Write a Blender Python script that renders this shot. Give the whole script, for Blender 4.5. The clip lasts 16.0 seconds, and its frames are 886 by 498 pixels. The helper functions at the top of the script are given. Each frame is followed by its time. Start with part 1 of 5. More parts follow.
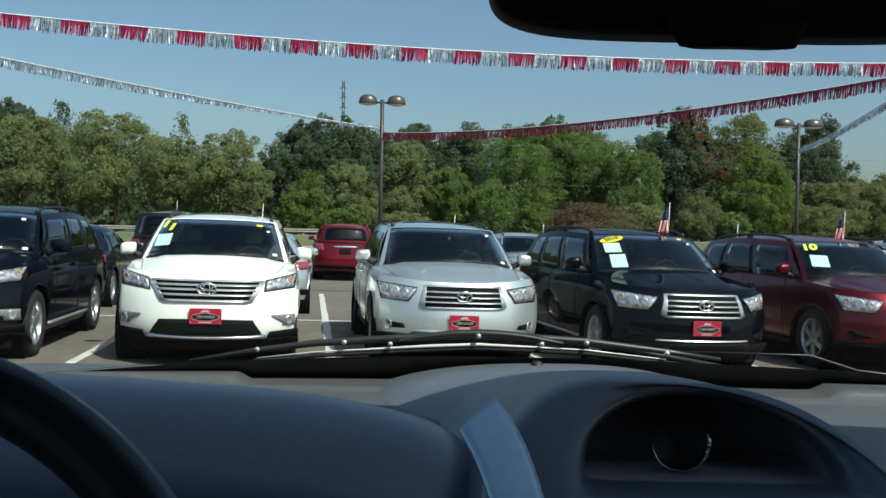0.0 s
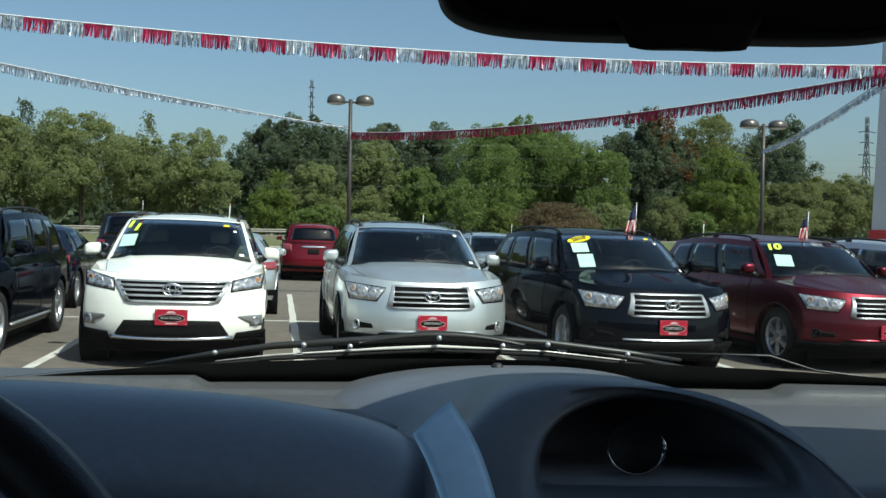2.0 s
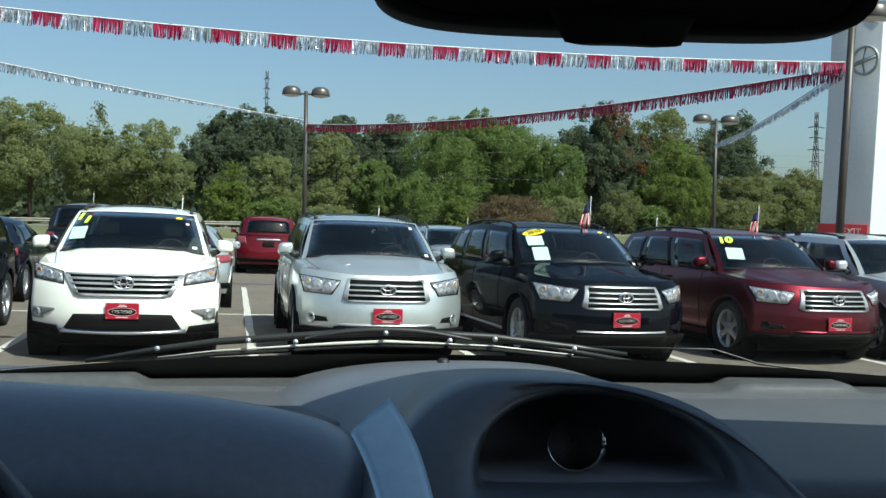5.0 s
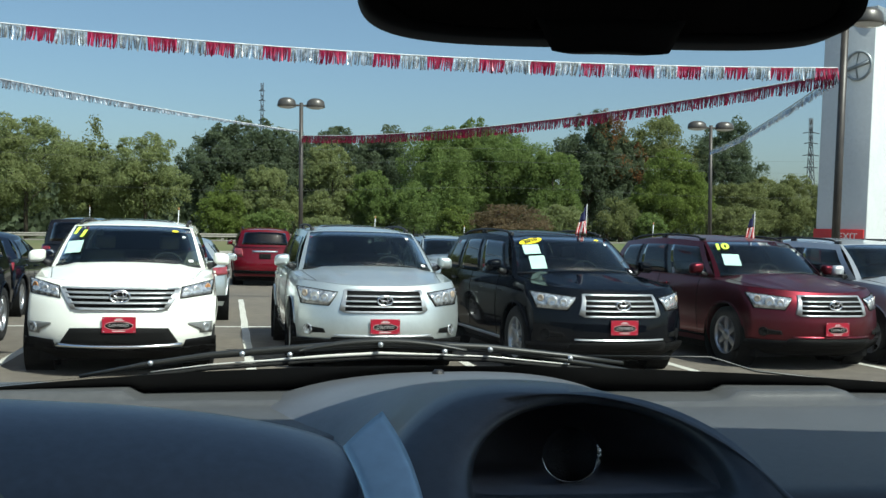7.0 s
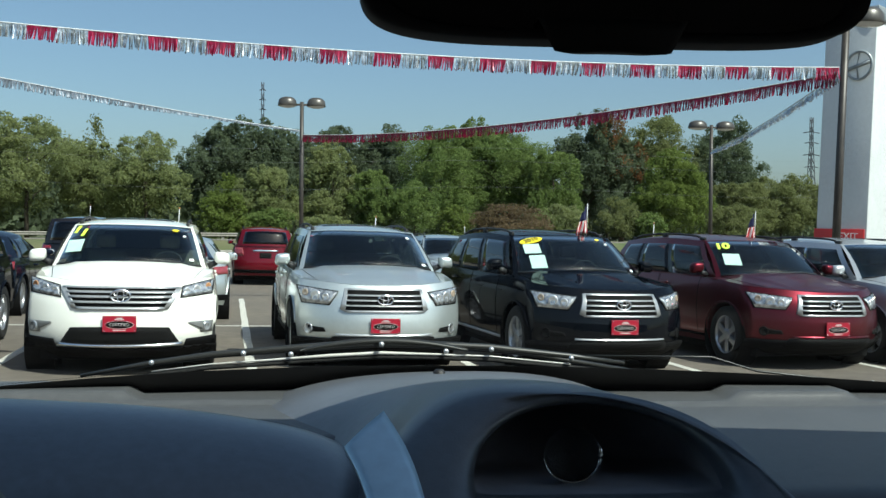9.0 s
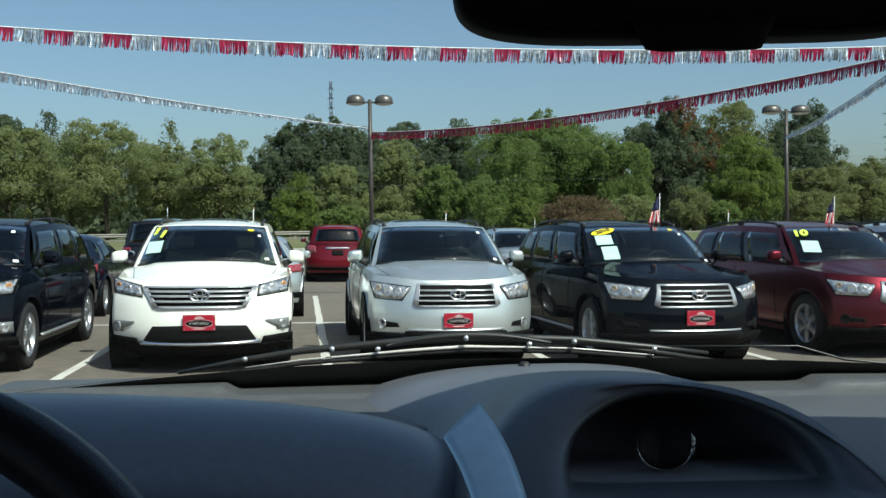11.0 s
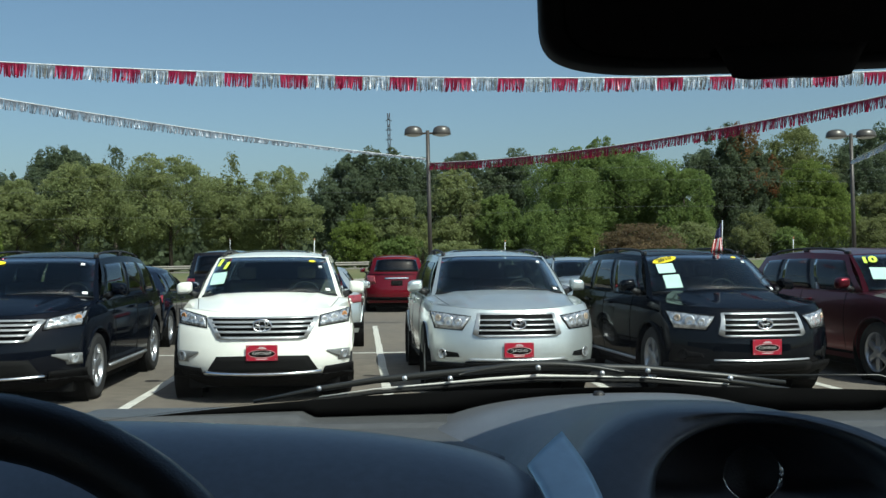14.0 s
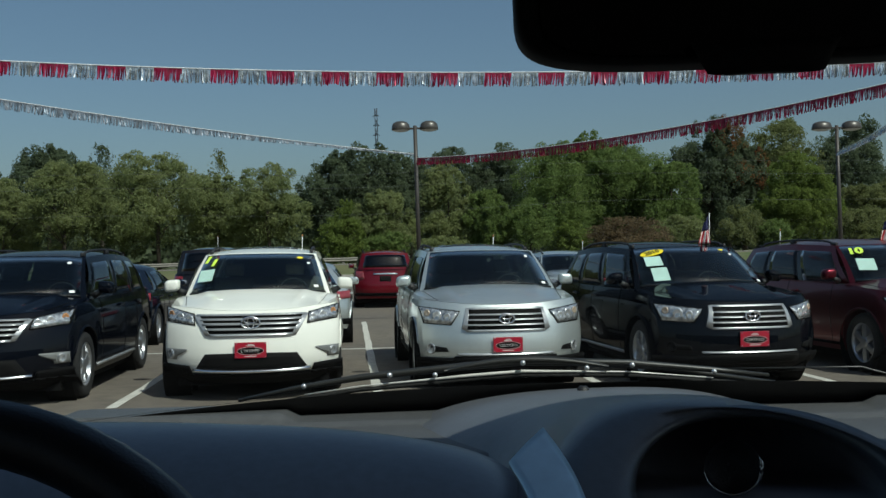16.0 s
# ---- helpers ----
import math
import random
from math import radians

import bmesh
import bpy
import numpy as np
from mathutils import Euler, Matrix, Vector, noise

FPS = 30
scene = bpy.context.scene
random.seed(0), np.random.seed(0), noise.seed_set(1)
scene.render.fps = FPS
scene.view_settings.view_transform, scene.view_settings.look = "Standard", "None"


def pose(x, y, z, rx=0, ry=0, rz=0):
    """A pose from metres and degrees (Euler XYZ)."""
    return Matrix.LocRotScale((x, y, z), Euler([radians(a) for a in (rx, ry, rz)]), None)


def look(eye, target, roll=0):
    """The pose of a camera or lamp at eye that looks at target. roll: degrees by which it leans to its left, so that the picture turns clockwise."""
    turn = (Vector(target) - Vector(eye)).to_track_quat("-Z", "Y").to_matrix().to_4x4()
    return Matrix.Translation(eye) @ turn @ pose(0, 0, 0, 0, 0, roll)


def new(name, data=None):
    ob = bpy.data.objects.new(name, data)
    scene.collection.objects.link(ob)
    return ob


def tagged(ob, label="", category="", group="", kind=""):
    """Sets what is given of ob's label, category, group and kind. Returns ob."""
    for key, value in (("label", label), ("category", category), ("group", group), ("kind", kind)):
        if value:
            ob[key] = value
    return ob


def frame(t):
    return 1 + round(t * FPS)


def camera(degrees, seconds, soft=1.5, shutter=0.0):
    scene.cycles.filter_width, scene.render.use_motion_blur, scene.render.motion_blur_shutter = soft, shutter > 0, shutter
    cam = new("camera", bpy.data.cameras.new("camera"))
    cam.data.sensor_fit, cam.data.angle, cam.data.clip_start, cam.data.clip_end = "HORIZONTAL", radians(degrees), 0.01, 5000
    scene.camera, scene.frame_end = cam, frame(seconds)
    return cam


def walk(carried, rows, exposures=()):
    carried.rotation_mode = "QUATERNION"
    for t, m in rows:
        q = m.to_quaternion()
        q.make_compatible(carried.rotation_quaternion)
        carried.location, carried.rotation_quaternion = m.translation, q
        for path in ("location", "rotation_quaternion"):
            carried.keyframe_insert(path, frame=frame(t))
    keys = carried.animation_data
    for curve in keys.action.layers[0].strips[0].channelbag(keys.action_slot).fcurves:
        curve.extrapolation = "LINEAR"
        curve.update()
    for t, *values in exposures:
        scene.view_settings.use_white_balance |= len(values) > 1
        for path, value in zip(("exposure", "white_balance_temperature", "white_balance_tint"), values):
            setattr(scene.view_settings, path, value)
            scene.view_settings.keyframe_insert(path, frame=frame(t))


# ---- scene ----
cam = camera(49.52, 16.0, soft=1.5)
PATH = [
    (0, 0.0000, 0.0000, 1.4400, 89.100, -1.040, -7.770),
    (0.5, 0.0019, 0.0032, 1.4401, 88.868, -1.077, -7.678),
    (1, 0.0035, 0.0030, 1.4407, 88.997, -0.987, -7.778),
    (1.5, 0.0038, 0.0026, 1.4405, 89.062, -1.329, -8.254),
    (2, 0.0106, 0.0063, 1.4417, 89.125, -0.985, -9.619),
    (2.5, 0.0151, 0.0077, 1.4427, 89.052, -1.026, -10.583),
    (3, 0.0203, 0.0109, 1.4431, 88.924, -0.899, -11.445),
    (3.5, 0.0221, 0.0095, 1.4431, 88.824, -0.876, -11.844),
    (3.7, 0.0217, 0.0006, 1.4451, 88.476, -1.254, -12.235),
    (5.8, 0.0225, 0.0163, 1.4427, 88.890, -1.020, -12.184),
    (6, 0.0225, 0.0163, 1.4427, 88.943, -1.020, -12.184),
    (6.5, 0.0309, 0.0137, 1.4466, 89.470, 0.317, -12.405),
    (7, 0.0265, 0.0145, 1.4444, 89.327, -0.395, -12.415),
    (7.5, 0.0253, 0.0172, 1.4432, 89.187, -0.719, -12.496),
    (8, 0.0260, 0.0152, 1.4447, 89.304, -0.474, -12.447),
    (8.2, 0.0260, 0.0152, 1.4447, 89.304, -0.474, -12.447),
    (10.3, 0.0235, 0.0100, 1.4449, 89.101, 0.116, -11.342),
    (10.5, 0.0177, 0.0080, 1.4457, 89.021, 0.390, -10.231),
    (11, 0.0093, -0.0005, 1.4463, 88.951, 0.899, -8.237),
    (11.5, 0.0034, -0.0016, 1.4449, 88.964, 0.830, -6.885),
    (12, -0.0038, -0.0019, 1.4431, 89.187, 0.430, -5.460),
    (12.5, -0.0077, -0.0072, 1.4455, 90.510, 0.639, -4.927),
    (13, -0.0076, -0.0056, 1.4457, 90.728, 1.068, -4.665),
    (13.5, -0.0069, -0.0065, 1.4467, 90.867, 1.557, -4.382),
    (14, -0.0061, -0.0048, 1.4464, 90.788, 1.336, -4.767),
    (14.5, -0.0021, -0.0049, 1.4482, 90.817, 1.915, -5.289),
    (15, 0.0002, -0.0046, 1.4488, 90.823, 2.173, -5.595),
    (15.5, 0.0004, -0.0017, 1.4474, 90.483, 1.895, -5.559),
    (16, -0.0004, -0.0048, 1.4479, 90.471, 1.886, -5.439),
]
walk(cam, [(t, pose(x, y, z, rx, ry, rz)) for t, x, y, z, rx, ry, rz in PATH], [(0, 0.3, 6080, -3), (2.5, 0.36, 6080, -3), (3.1, 0.52, 6080, -3), (3.6, 0.57, 6080, -3), (6, 0.5, 6080, -3), (8, 0.45, 6080, -3), (10.5, 0.44, 6080, -3), (11, 0.38, 6080, -3), (11.5, 0.21, 6080, -3), (12, 0.37, 6080, -3), (12.5, 0.4, 6080, -3), (13, 0.27, 6080, -3), (14, 0.25, 6080, -3), (14.5, 0.15, 6080, -3), (16, -0.4, 6080, -3)])

# ---- light ----
SUN_AZ, SUN_EL = radians(35), radians(50)      # from behind on the right
sun_dir = Vector((math.sin(SUN_AZ) * math.cos(SUN_EL), -math.cos(SUN_AZ) * math.cos(SUN_EL), math.sin(SUN_EL)))
world = bpy.data.worlds.new("sky")
scene.world = world
world.use_nodes = True
wn = world.node_tree
bg = wn.nodes["Background"]
skytex = wn.nodes.new("ShaderNodeTexSky")
skytex.sky_type = "NISHITA"
skytex.sun_disc = False
skytex.sun_elevation = SUN_EL
skytex.sun_rotation = math.pi - SUN_AZ
skytex.air_density, skytex.dust_density, skytex.ozone_density = 1.0, 2.4, 1.8
wn.links.new(skytex.outputs[0], bg.inputs[0])
bg.inputs[1].default_value = 0.098
sun = new("sun", bpy.data.lights.new("sun", "SUN"))
sun.data.energy, sun.data.angle, sun.data.color = 5.0, radians(0.55), (1.0, 0.95, 0.87)
sun.matrix_world = look(sun_dir * 50, (0, 0, 0))

# ---- materials ----


def node(nt, kind, **sets):
    n = nt.nodes.new(kind)
    for k, v in sets.items():
        n.inputs[k.replace("_", " ")].default_value = v
    return n


def material(name, color, rough=0.5, metal=0.0, vary=0.12, scale=6.0, bump=0.0, bump_scale=80.0, coat=0.0, spec=0.5, other=None, detail_vary=0.06, per_object=0.0, per_island=0.0):
    """A surface with two scales of colour change, uneven gloss and fine relief."""
    m = bpy.data.materials.new(name)
    m.use_nodes = True
    nt = m.node_tree
    b = nt.nodes["Principled BSDF"]
    b.inputs["Roughness"].default_value = rough
    b.inputs["Metallic"].default_value = metal
    b.inputs["Coat Weight"].default_value = coat
    b.inputs["Coat Roughness"].default_value = 0.06
    b.inputs["Specular IOR Level"].default_value = spec
    tc = nt.nodes.new("ShaderNodeTexCoord")
    n1 = node(nt, "ShaderNodeTexNoise", Scale=scale, Detail=5.0)
    n2 = node(nt, "ShaderNodeTexNoise", Scale=scale * 14, Detail=4.0)
    nt.links.new(tc.outputs["Object"], n1.inputs["Vector"])
    nt.links.new(tc.outputs["Object"], n2.inputs["Vector"])
    c1 = nt.nodes.new("ShaderNodeMix")
    c1.data_type = "RGBA"
    second = other or tuple(v * (1 - 2 * vary) for v in color)
    c1.inputs[6].default_value = (*color, 1)
    c1.inputs[7].default_value = (*second, 1)
    ramp = node(nt, "ShaderNodeMapRange", From_Min=0.35, From_Max=0.65)
    nt.links.new(n1.outputs["Fac"], ramp.inputs["Value"])
    nt.links.new(ramp.outputs[0], c1.inputs[0])
    hsv = nt.nodes.new("ShaderNodeHueSaturation")
    r2 = node(nt, "ShaderNodeMapRange", From_Min=0.3, From_Max=0.7, To_Min=1 - detail_vary, To_Max=1 + detail_vary)
    nt.links.new(n2.outputs["Fac"], r2.inputs["Value"])
    value = r2.outputs[0]
    for amount, source in ((per_object, "ShaderNodeObjectInfo"), (per_island, "ShaderNodeNewGeometry")):
        if amount:
            info = nt.nodes.new(source)
            mr = node(nt, "ShaderNodeMapRange", To_Min=1 - amount, To_Max=1 + amount)
            nt.links.new(info.outputs["Random" if source == "ShaderNodeObjectInfo" else "Random Per Island"], mr.inputs["Value"])
            mul = nt.nodes.new("ShaderNodeMath")
            mul.operation = "MULTIPLY"
            nt.links.new(value, mul.inputs[0])
            nt.links.new(mr.outputs[0], mul.inputs[1])
            value = mul.outputs[0]
    nt.links.new(value, hsv.inputs["Value"])
    nt.links.new(c1.outputs[2], hsv.inputs["Color"])
    nt.links.new(hsv.outputs[0], b.inputs["Base Color"])
    if bump:
        n3 = node(nt, "ShaderNodeTexNoise", Scale=bump_scale, Detail=3.0)
        nt.links.new(tc.outputs["Object"], n3.inputs["Vector"])
        bp = node(nt, "ShaderNodeBump", Strength=bump, Distance=0.01)
        nt.links.new(n3.outputs["Fac"], bp.inputs["Height"])
        nt.links.new(bp.outputs[0], b.inputs["Normal"])
    return m


def car_paint(name, color, metal=0.0, flake=0.0, coat=1.0, rough=0.4):
    return material(name, color, rough=rough, metal=metal, vary=0.03, scale=2.0, coat=coat, spec=0.5 if metal else 0.0, detail_vary=0.02 + flake)


def glass_pane(name, tint, gloss=0.9):
    """A thin tinted pane: what lies behind shows darkened, and the surroundings mirror by Fresnel."""
    m = bpy.data.materials.new(name)
    m.use_nodes = True
    nt = m.node_tree
    nt.nodes.remove(nt.nodes["Principled BSDF"])
    out = nt.nodes["Material Output"]
    tr = node(nt, "ShaderNodeBsdfTransparent")
    tr.inputs[0].default_value = (*tint, 1)
    gl = node(nt, "ShaderNodeBsdfGlossy", Roughness=0.02)
    gl.inputs[0].default_value = (gloss, gloss, gloss, 1)
    lw = node(nt, "ShaderNodeLayerWeight", Blend=0.5)
    pw = nt.nodes.new("ShaderNodeMath")
    pw.operation = "POWER"
    pw.inputs[1].default_value = 5.0
    nt.links.new(lw.outputs["Facing"], pw.inputs[0])
    fr = node(nt, "ShaderNodeMapRange", To_Min=0.05, To_Max=1.0)
    nt.links.new(pw.outputs[0], fr.inputs["Value"])
    mx = nt.nodes.new("ShaderNodeMixShader")
    nt.links.new(fr.outputs[0], mx.inputs[0])
    nt.links.new(tr.outputs[0], mx.inputs[1])
    nt.links.new(gl.outputs[0], mx.inputs[2])
    nt.links.new(mx.outputs[0], out.inputs["Surface"])
    return m


M = {}
M["asphalt"] = material("asphalt", (0.108, 0.093, 0.076), 0.9, vary=0.14, scale=0.35, bump=0.5, bump_scale=60, other=(0.13, 0.111, 0.088), detail_vary=0.18)
M["line"] = material("line_paint", (0.56, 0.545, 0.49), 0.75, vary=0.12, scale=5, detail_vary=0.2, bump=0.3)
M["grass"] = material("grass", (0.065, 0.085, 0.03), 0.9, vary=0.25, scale=0.4, other=(0.11, 0.105, 0.05), bump=0.8, bump_scale=8)
M["road"] = material("far_road", (0.22, 0.2, 0.175), 0.9, vary=0.1, scale=0.3)
M["kerb"] = material("kerb_concrete", (0.42, 0.40, 0.36), 0.85, vary=0.12, scale=3, bump=0.3)
M["white"] = car_paint("white_paint", (0.80, 0.80, 0.73))
M["navy"] = car_paint("navy_paint", (0.0022, 0.0032, 0.0062), coat=0.5)
M["blue_black"] = car_paint("blue_black_paint", (0.0014, 0.0022, 0.0040), coat=0.45)
M["silver"] = car_paint("silver_paint", (0.60, 0.65, 0.645), 0.74, 0.02)
M["red"] = car_paint("dark_red_paint", (0.112, 0.0065, 0.0155), 0.85, 0.02, coat=0.35, rough=0.32)
M["bright_red"] = car_paint("bright_red_paint", (0.10, 0.003, 0.009), coat=0.8)
M["grey"] = car_paint("grey_paint", (0.52, 0.54, 0.56), 0.6, 0.02)
M["dark_blue"] = car_paint("dark_blue_paint", (0.005, 0.008, 0.016))
M["charcoal"] = car_paint("charcoal_paint", (0.010, 0.009, 0.011))
M["black"] = material("black_plastic", (0.014, 0.014, 0.015), 0.55, vary=0.1, bump=0.15, bump_scale=300)
M["valance"] = material("valance_plastic", (0.004, 0.004, 0.0043), 0.8, vary=0.1, spec=0.1)
# near-black for seams, and for shade painted where hollows would be
M["shade_seam"] = material("shade_and_seam_black", (0.004, 0.004, 0.004), 0.8, spec=0.15)
M["chrome"] = material("chrome", (0.80, 0.81, 0.82), 0.22, 1.0, vary=0.03)
M["alu"] = material("alloy", (0.50, 0.51, 0.53), 0.3, 0.85, vary=0.06)
M["satin"] = material("satin_silver", (0.46, 0.47, 0.48), 0.3, 0.6, vary=0.05)
M["rubber"] = material("tyre_rubber", (0.010, 0.010, 0.010), 0.85, vary=0.15, bump=0.3, bump_scale=120)
M["lens"] = material("lamp_lens", (0.70, 0.72, 0.73), 0.18, 0.65, vary=0.25, scale=22, coat=1.0, other=(0.24, 0.25, 0.26), bump=0.8, bump_scale=34)
M["bulb"] = material("lamp_reflector", (0.80, 0.81, 0.83), 0.28, 0.75, vary=0.08, scale=30)
M["amber"] = material("amber_lens", (0.45, 0.22, 0.09), 0.15, vary=0.1, coat=1.0)
M["tail_pale"] = material("taillight_pale", (0.30, 0.05, 0.06), 0.15, vary=0.2, scale=18, coat=1.0)
M["taillight"] = material("taillight_red", (0.20, 0.010, 0.016), 0.15, vary=0.15, scale=18, coat=1.0)
M["amber_clear"] = material("pale_amber_lens", (0.62, 0.50, 0.38), 0.2, 0.4, vary=0.1, coat=1.0)
M["plate"] = material("plate_red", (0.33, 0.006, 0.026), 0.35, vary=0.08)
M["plate_white"] = material("plate_white", (0.75, 0.72, 0.70), 0.4)
M["plate_dark"] = material("plate_black", (0.006, 0.004, 0.004), 0.8, spec=0.1)
M["glass"] = glass_pane("windscreen_glass", (0.52, 0.60, 0.59))
M["side_glass"] = glass_pane("side_glass", (0.38, 0.42, 0.41))
M["privacy"] = glass_pane("privacy_glass", (0.06, 0.065, 0.065))
M["clear"] = glass_pane("clear_windscreen", (0.97, 0.985, 0.98), 0.25)
M["seat_dark"] = material("seat_dark_cloth", (0.06, 0.06, 0.06), 0.9, vary=0.15)
M["seat_beige"] = material("seat_beige_leather", (0.20, 0.18, 0.145), 0.7, vary=0.1)
M["trim_dark"] = material("cabin_trim_dark", (0.05, 0.05, 0.052), 0.8, vary=0.1)
M["trim_black"] = material("gloss_black_trim", (0.012, 0.012, 0.013), 0.25, vary=0.08)
M["sunroof"] = material("sunroof_glass", (0.012, 0.013, 0.014), 0.12, vary=0.1, spec=0.4)
M["bezel"] = material("fog_lamp_bezel_grey", (0.20, 0.205, 0.20), 0.4, 0.3, vary=0.08)
M["paper"] = material("sticker_paper", (0.48, 0.68, 0.60), 0.7, vary=0.06)
M["yellow"] = material("yellow_vinyl", (0.85, 0.68, 0.02), 0.6, vary=0.05)
M["lime"] = material("lime_vinyl", (0.64, 0.85, 0.09), 0.6, vary=0.05)
M["sticker"] = material("white_sticker", (0.8, 0.8, 0.8), 0.6, vary=0.03)
M["ink"] = material("black_ink", (0.01, 0.01, 0.01), 0.6)
M["pole"] = material("bronze_pole_paint", (0.06, 0.052, 0.046), 0.45, 0.2, vary=0.15, scale=3)
M["lamp_head"] = material("bronze_lamp_head", (0.085, 0.078, 0.070), 0.35, 0.3, vary=0.1)
M["lamp_lens_glass"] = material("street_lamp_lens", (0.6, 0.6, 0.58), 0.2, vary=0.05)
M["steel"] = material("lattice_steel", (0.05, 0.055, 0.065), 0.6, 0.3, vary=0.1)
M["wiper"] = material("wiper_paint", (0.024, 0.024, 0.022), 0.4, vary=0.12, scale=20)
M["wire"] = material("power_wire", (0.13, 0.14, 0.14), 0.5, 0.2)
M["foil_grey"] = material("grey_foil", (0.23, 0.26, 0.31), 0.45, 0.4, vary=0.3, scale=12, per_island=0.3)
# whitish, not steel grey: the sun's glint is painted into the spring
M["spring"] = material("wiper_spring_sun_glint", (0.74, 0.72, 0.68), 0.35, 0.2, vary=0.08)
M["foil_red"] = material("red_foil", (0.31, 0.006, 0.048), 0.3, 0.3, vary=0.25, scale=12, per_island=0.28)
M["foil_silver"] = material("silver_foil", (0.68, 0.71, 0.73), 0.2, 0.8, vary=0.3, scale=12, per_island=0.4)
M["cord"] = material("white_cord", (0.75, 0.76, 0.77), 0.6)
M["sign_white"] = material("sign_tower_panel", (0.62, 0.64, 0.64), 0.45, vary=0.04, scale=0.6)
M["sign_grey"] = material("sign_emblem_grey", (0.33, 0.36, 0.37), 0.4, 0.3)
M["sign_red"] = material("sign_red_panel", (0.5, 0.03, 0.03), 0.5, vary=0.06)
M["guard"] = material("guard_rail_steel", (0.27, 0.25, 0.215), 0.6, 0.2, vary=0.1)
M["bark"] = material("bark", (0.075, 0.058, 0.042), 0.9, vary=0.25, scale=4, bump=0.8, bump_scale=12)
# pod and dial hood: dash plastic again, blue sky sheen put into the colour
M["pod_skin"] = material("pod_sheen_plastic", (0.105, 0.112, 0.125), 0.36, vary=0.05, scale=9, bump=0.05, bump_scale=700, detail_vary=0.1, spec=0.8)
M["hood_skin"] = material("dial_hood_sheen_plastic", (0.120, 0.140, 0.172), 0.30, vary=0.05, scale=9, bump=0.04, bump_scale=700, detail_vary=0.1, spec=1.0)
M["dash"] = material("dash_plastic", (0.074, 0.077, 0.080), 0.45, spec=0.4, vary=0.05, scale=9, bump=0.1, bump_scale=700, detail_vary=0.1)
M["dash_dark"] = material("dash_dark_plastic", (0.035, 0.037, 0.042), 0.5, vary=0.08, scale=9, bump=0.2, bump_scale=600)
# pale trim with the sky's blue reflection tinted into the base colour
M["strip"] = material("sky_tinted_trim_strip", (0.60, 0.74, 0.80), 0.28, 0.6, vary=0.04)
M["leather"] = material("wheel_leather", (0.028, 0.03, 0.036), 0.38, vary=0.12, bump=0.08, bump_scale=500)
M["headliner"] = material("headliner_cloth", (0.09, 0.09, 0.09), 0.95, vary=0.06, bump=0.2)
M["recess"] = material("recess_plastic", (0.27, 0.27, 0.29), 0.6, vary=0.1)
M["mirror_black"] = material("mirror_housing_plastic", (0.016, 0.016, 0.018), 0.7, vary=0.1, spec=0.15)
# for the unseen wall added behind the view
M["unseen_wall"] = material("unseen_plain_wall", (0.30, 0.29, 0.27), 0.85, vary=0.08, scale=0.4)
M["frit"] = material("glass_frit", (0.022, 0.021, 0.021), 0.75)
M["mirror"] = material("mirror_glass", (0.55, 0.55, 0.56), 0.02, 1.0, vary=0.01)
# mirror with a dark base colour, standing in for an unlit cabin's reflection
M["dark_mirror"] = material("mirror_glass_dark_cabin", (0.10, 0.10, 0.11), 0.05, 1.0, vary=0.01)
M["flag_red"] = material("flag_red_cloth", (0.45, 0.03, 0.04), 0.8, vary=0.1)
M["flag_white"] = material("flag_white_cloth", (0.75, 0.74, 0.72), 0.8, vary=0.05)
M["flag_blue"] = material("flag_blue_cloth", (0.022, 0.025, 0.085), 0.8, vary=0.1)


def leaf_material(name, a, b):
    """Leaf clumps: colour by clump and by large patches, with some light passing through."""
    m = material(name, a, 0.85, vary=0.2, scale=0.5, other=b, per_island=0.13, detail_vary=0.1)
    nt = m.node_tree
    out, pb = nt.nodes["Material Output"], nt.nodes["Principled BSDF"]
    tl = node(nt, "ShaderNodeBsdfTranslucent")
    mx = node(nt, "ShaderNodeMixShader")
    mx.inputs[0].default_value = 0.62
    pb.inputs["Specular IOR Level"].default_value = 0.08
    nt.links.new(pb.inputs["Base Color"].links[0].from_socket, tl.inputs[0])
    nt.links.new(pb.outputs[0], mx.inputs[1])
    nt.links.new(tl.outputs[0], mx.inputs[2])
    nt.links.new(mx.outputs[0], out.inputs["Surface"])
    return m


M["leaf_mid"] = leaf_material("leaf_mid_green", (0.275, 0.305, 0.135), (0.225, 0.262, 0.115))
M["leaf_bright"] = leaf_material("leaf_bright_green", (0.203, 0.263, 0.087), (0.164, 0.224, 0.075))
# dark green of the far trees, distance haze mixed in as paler, bluer colour
M["leaf_dark"] = leaf_material("leaf_dark_green_hazed", (0.150, 0.182, 0.108), (0.122, 0.155, 0.092))
M["leaf_olive"] = leaf_material("leaf_olive", (0.225, 0.245, 0.105), (0.185, 0.21, 0.088))
M["leaf_yellow"] = leaf_material("leaf_yellow_green", (0.206, 0.258, 0.072), (0.165, 0.216, 0.057))
M["leaf_rust"] = leaf_material("leaf_rust", (0.26, 0.125, 0.06), (0.17, 0.125, 0.05))
M["leaf_brown"] = leaf_material("leaf_brown", (0.200, 0.145, 0.085), (0.155, 0.122, 0.070))

# ---- building helpers ----


def mesh_of(name, bm, mat, smooth=True):
    me = bpy.data.meshes.new(name)
    bm.normal_update()
    bm.to_mesh(me)
    bm.free()
    me.materials.append(mat)
    if smooth:
        me.shade_smooth()
    return me


def part(name, bm, mat, parent, label="", smooth=True):
    ob = new(name, mesh_of(name, bm, mat, smooth))
    ob.parent = parent
    if label:
        ob["label"] = label
    return ob


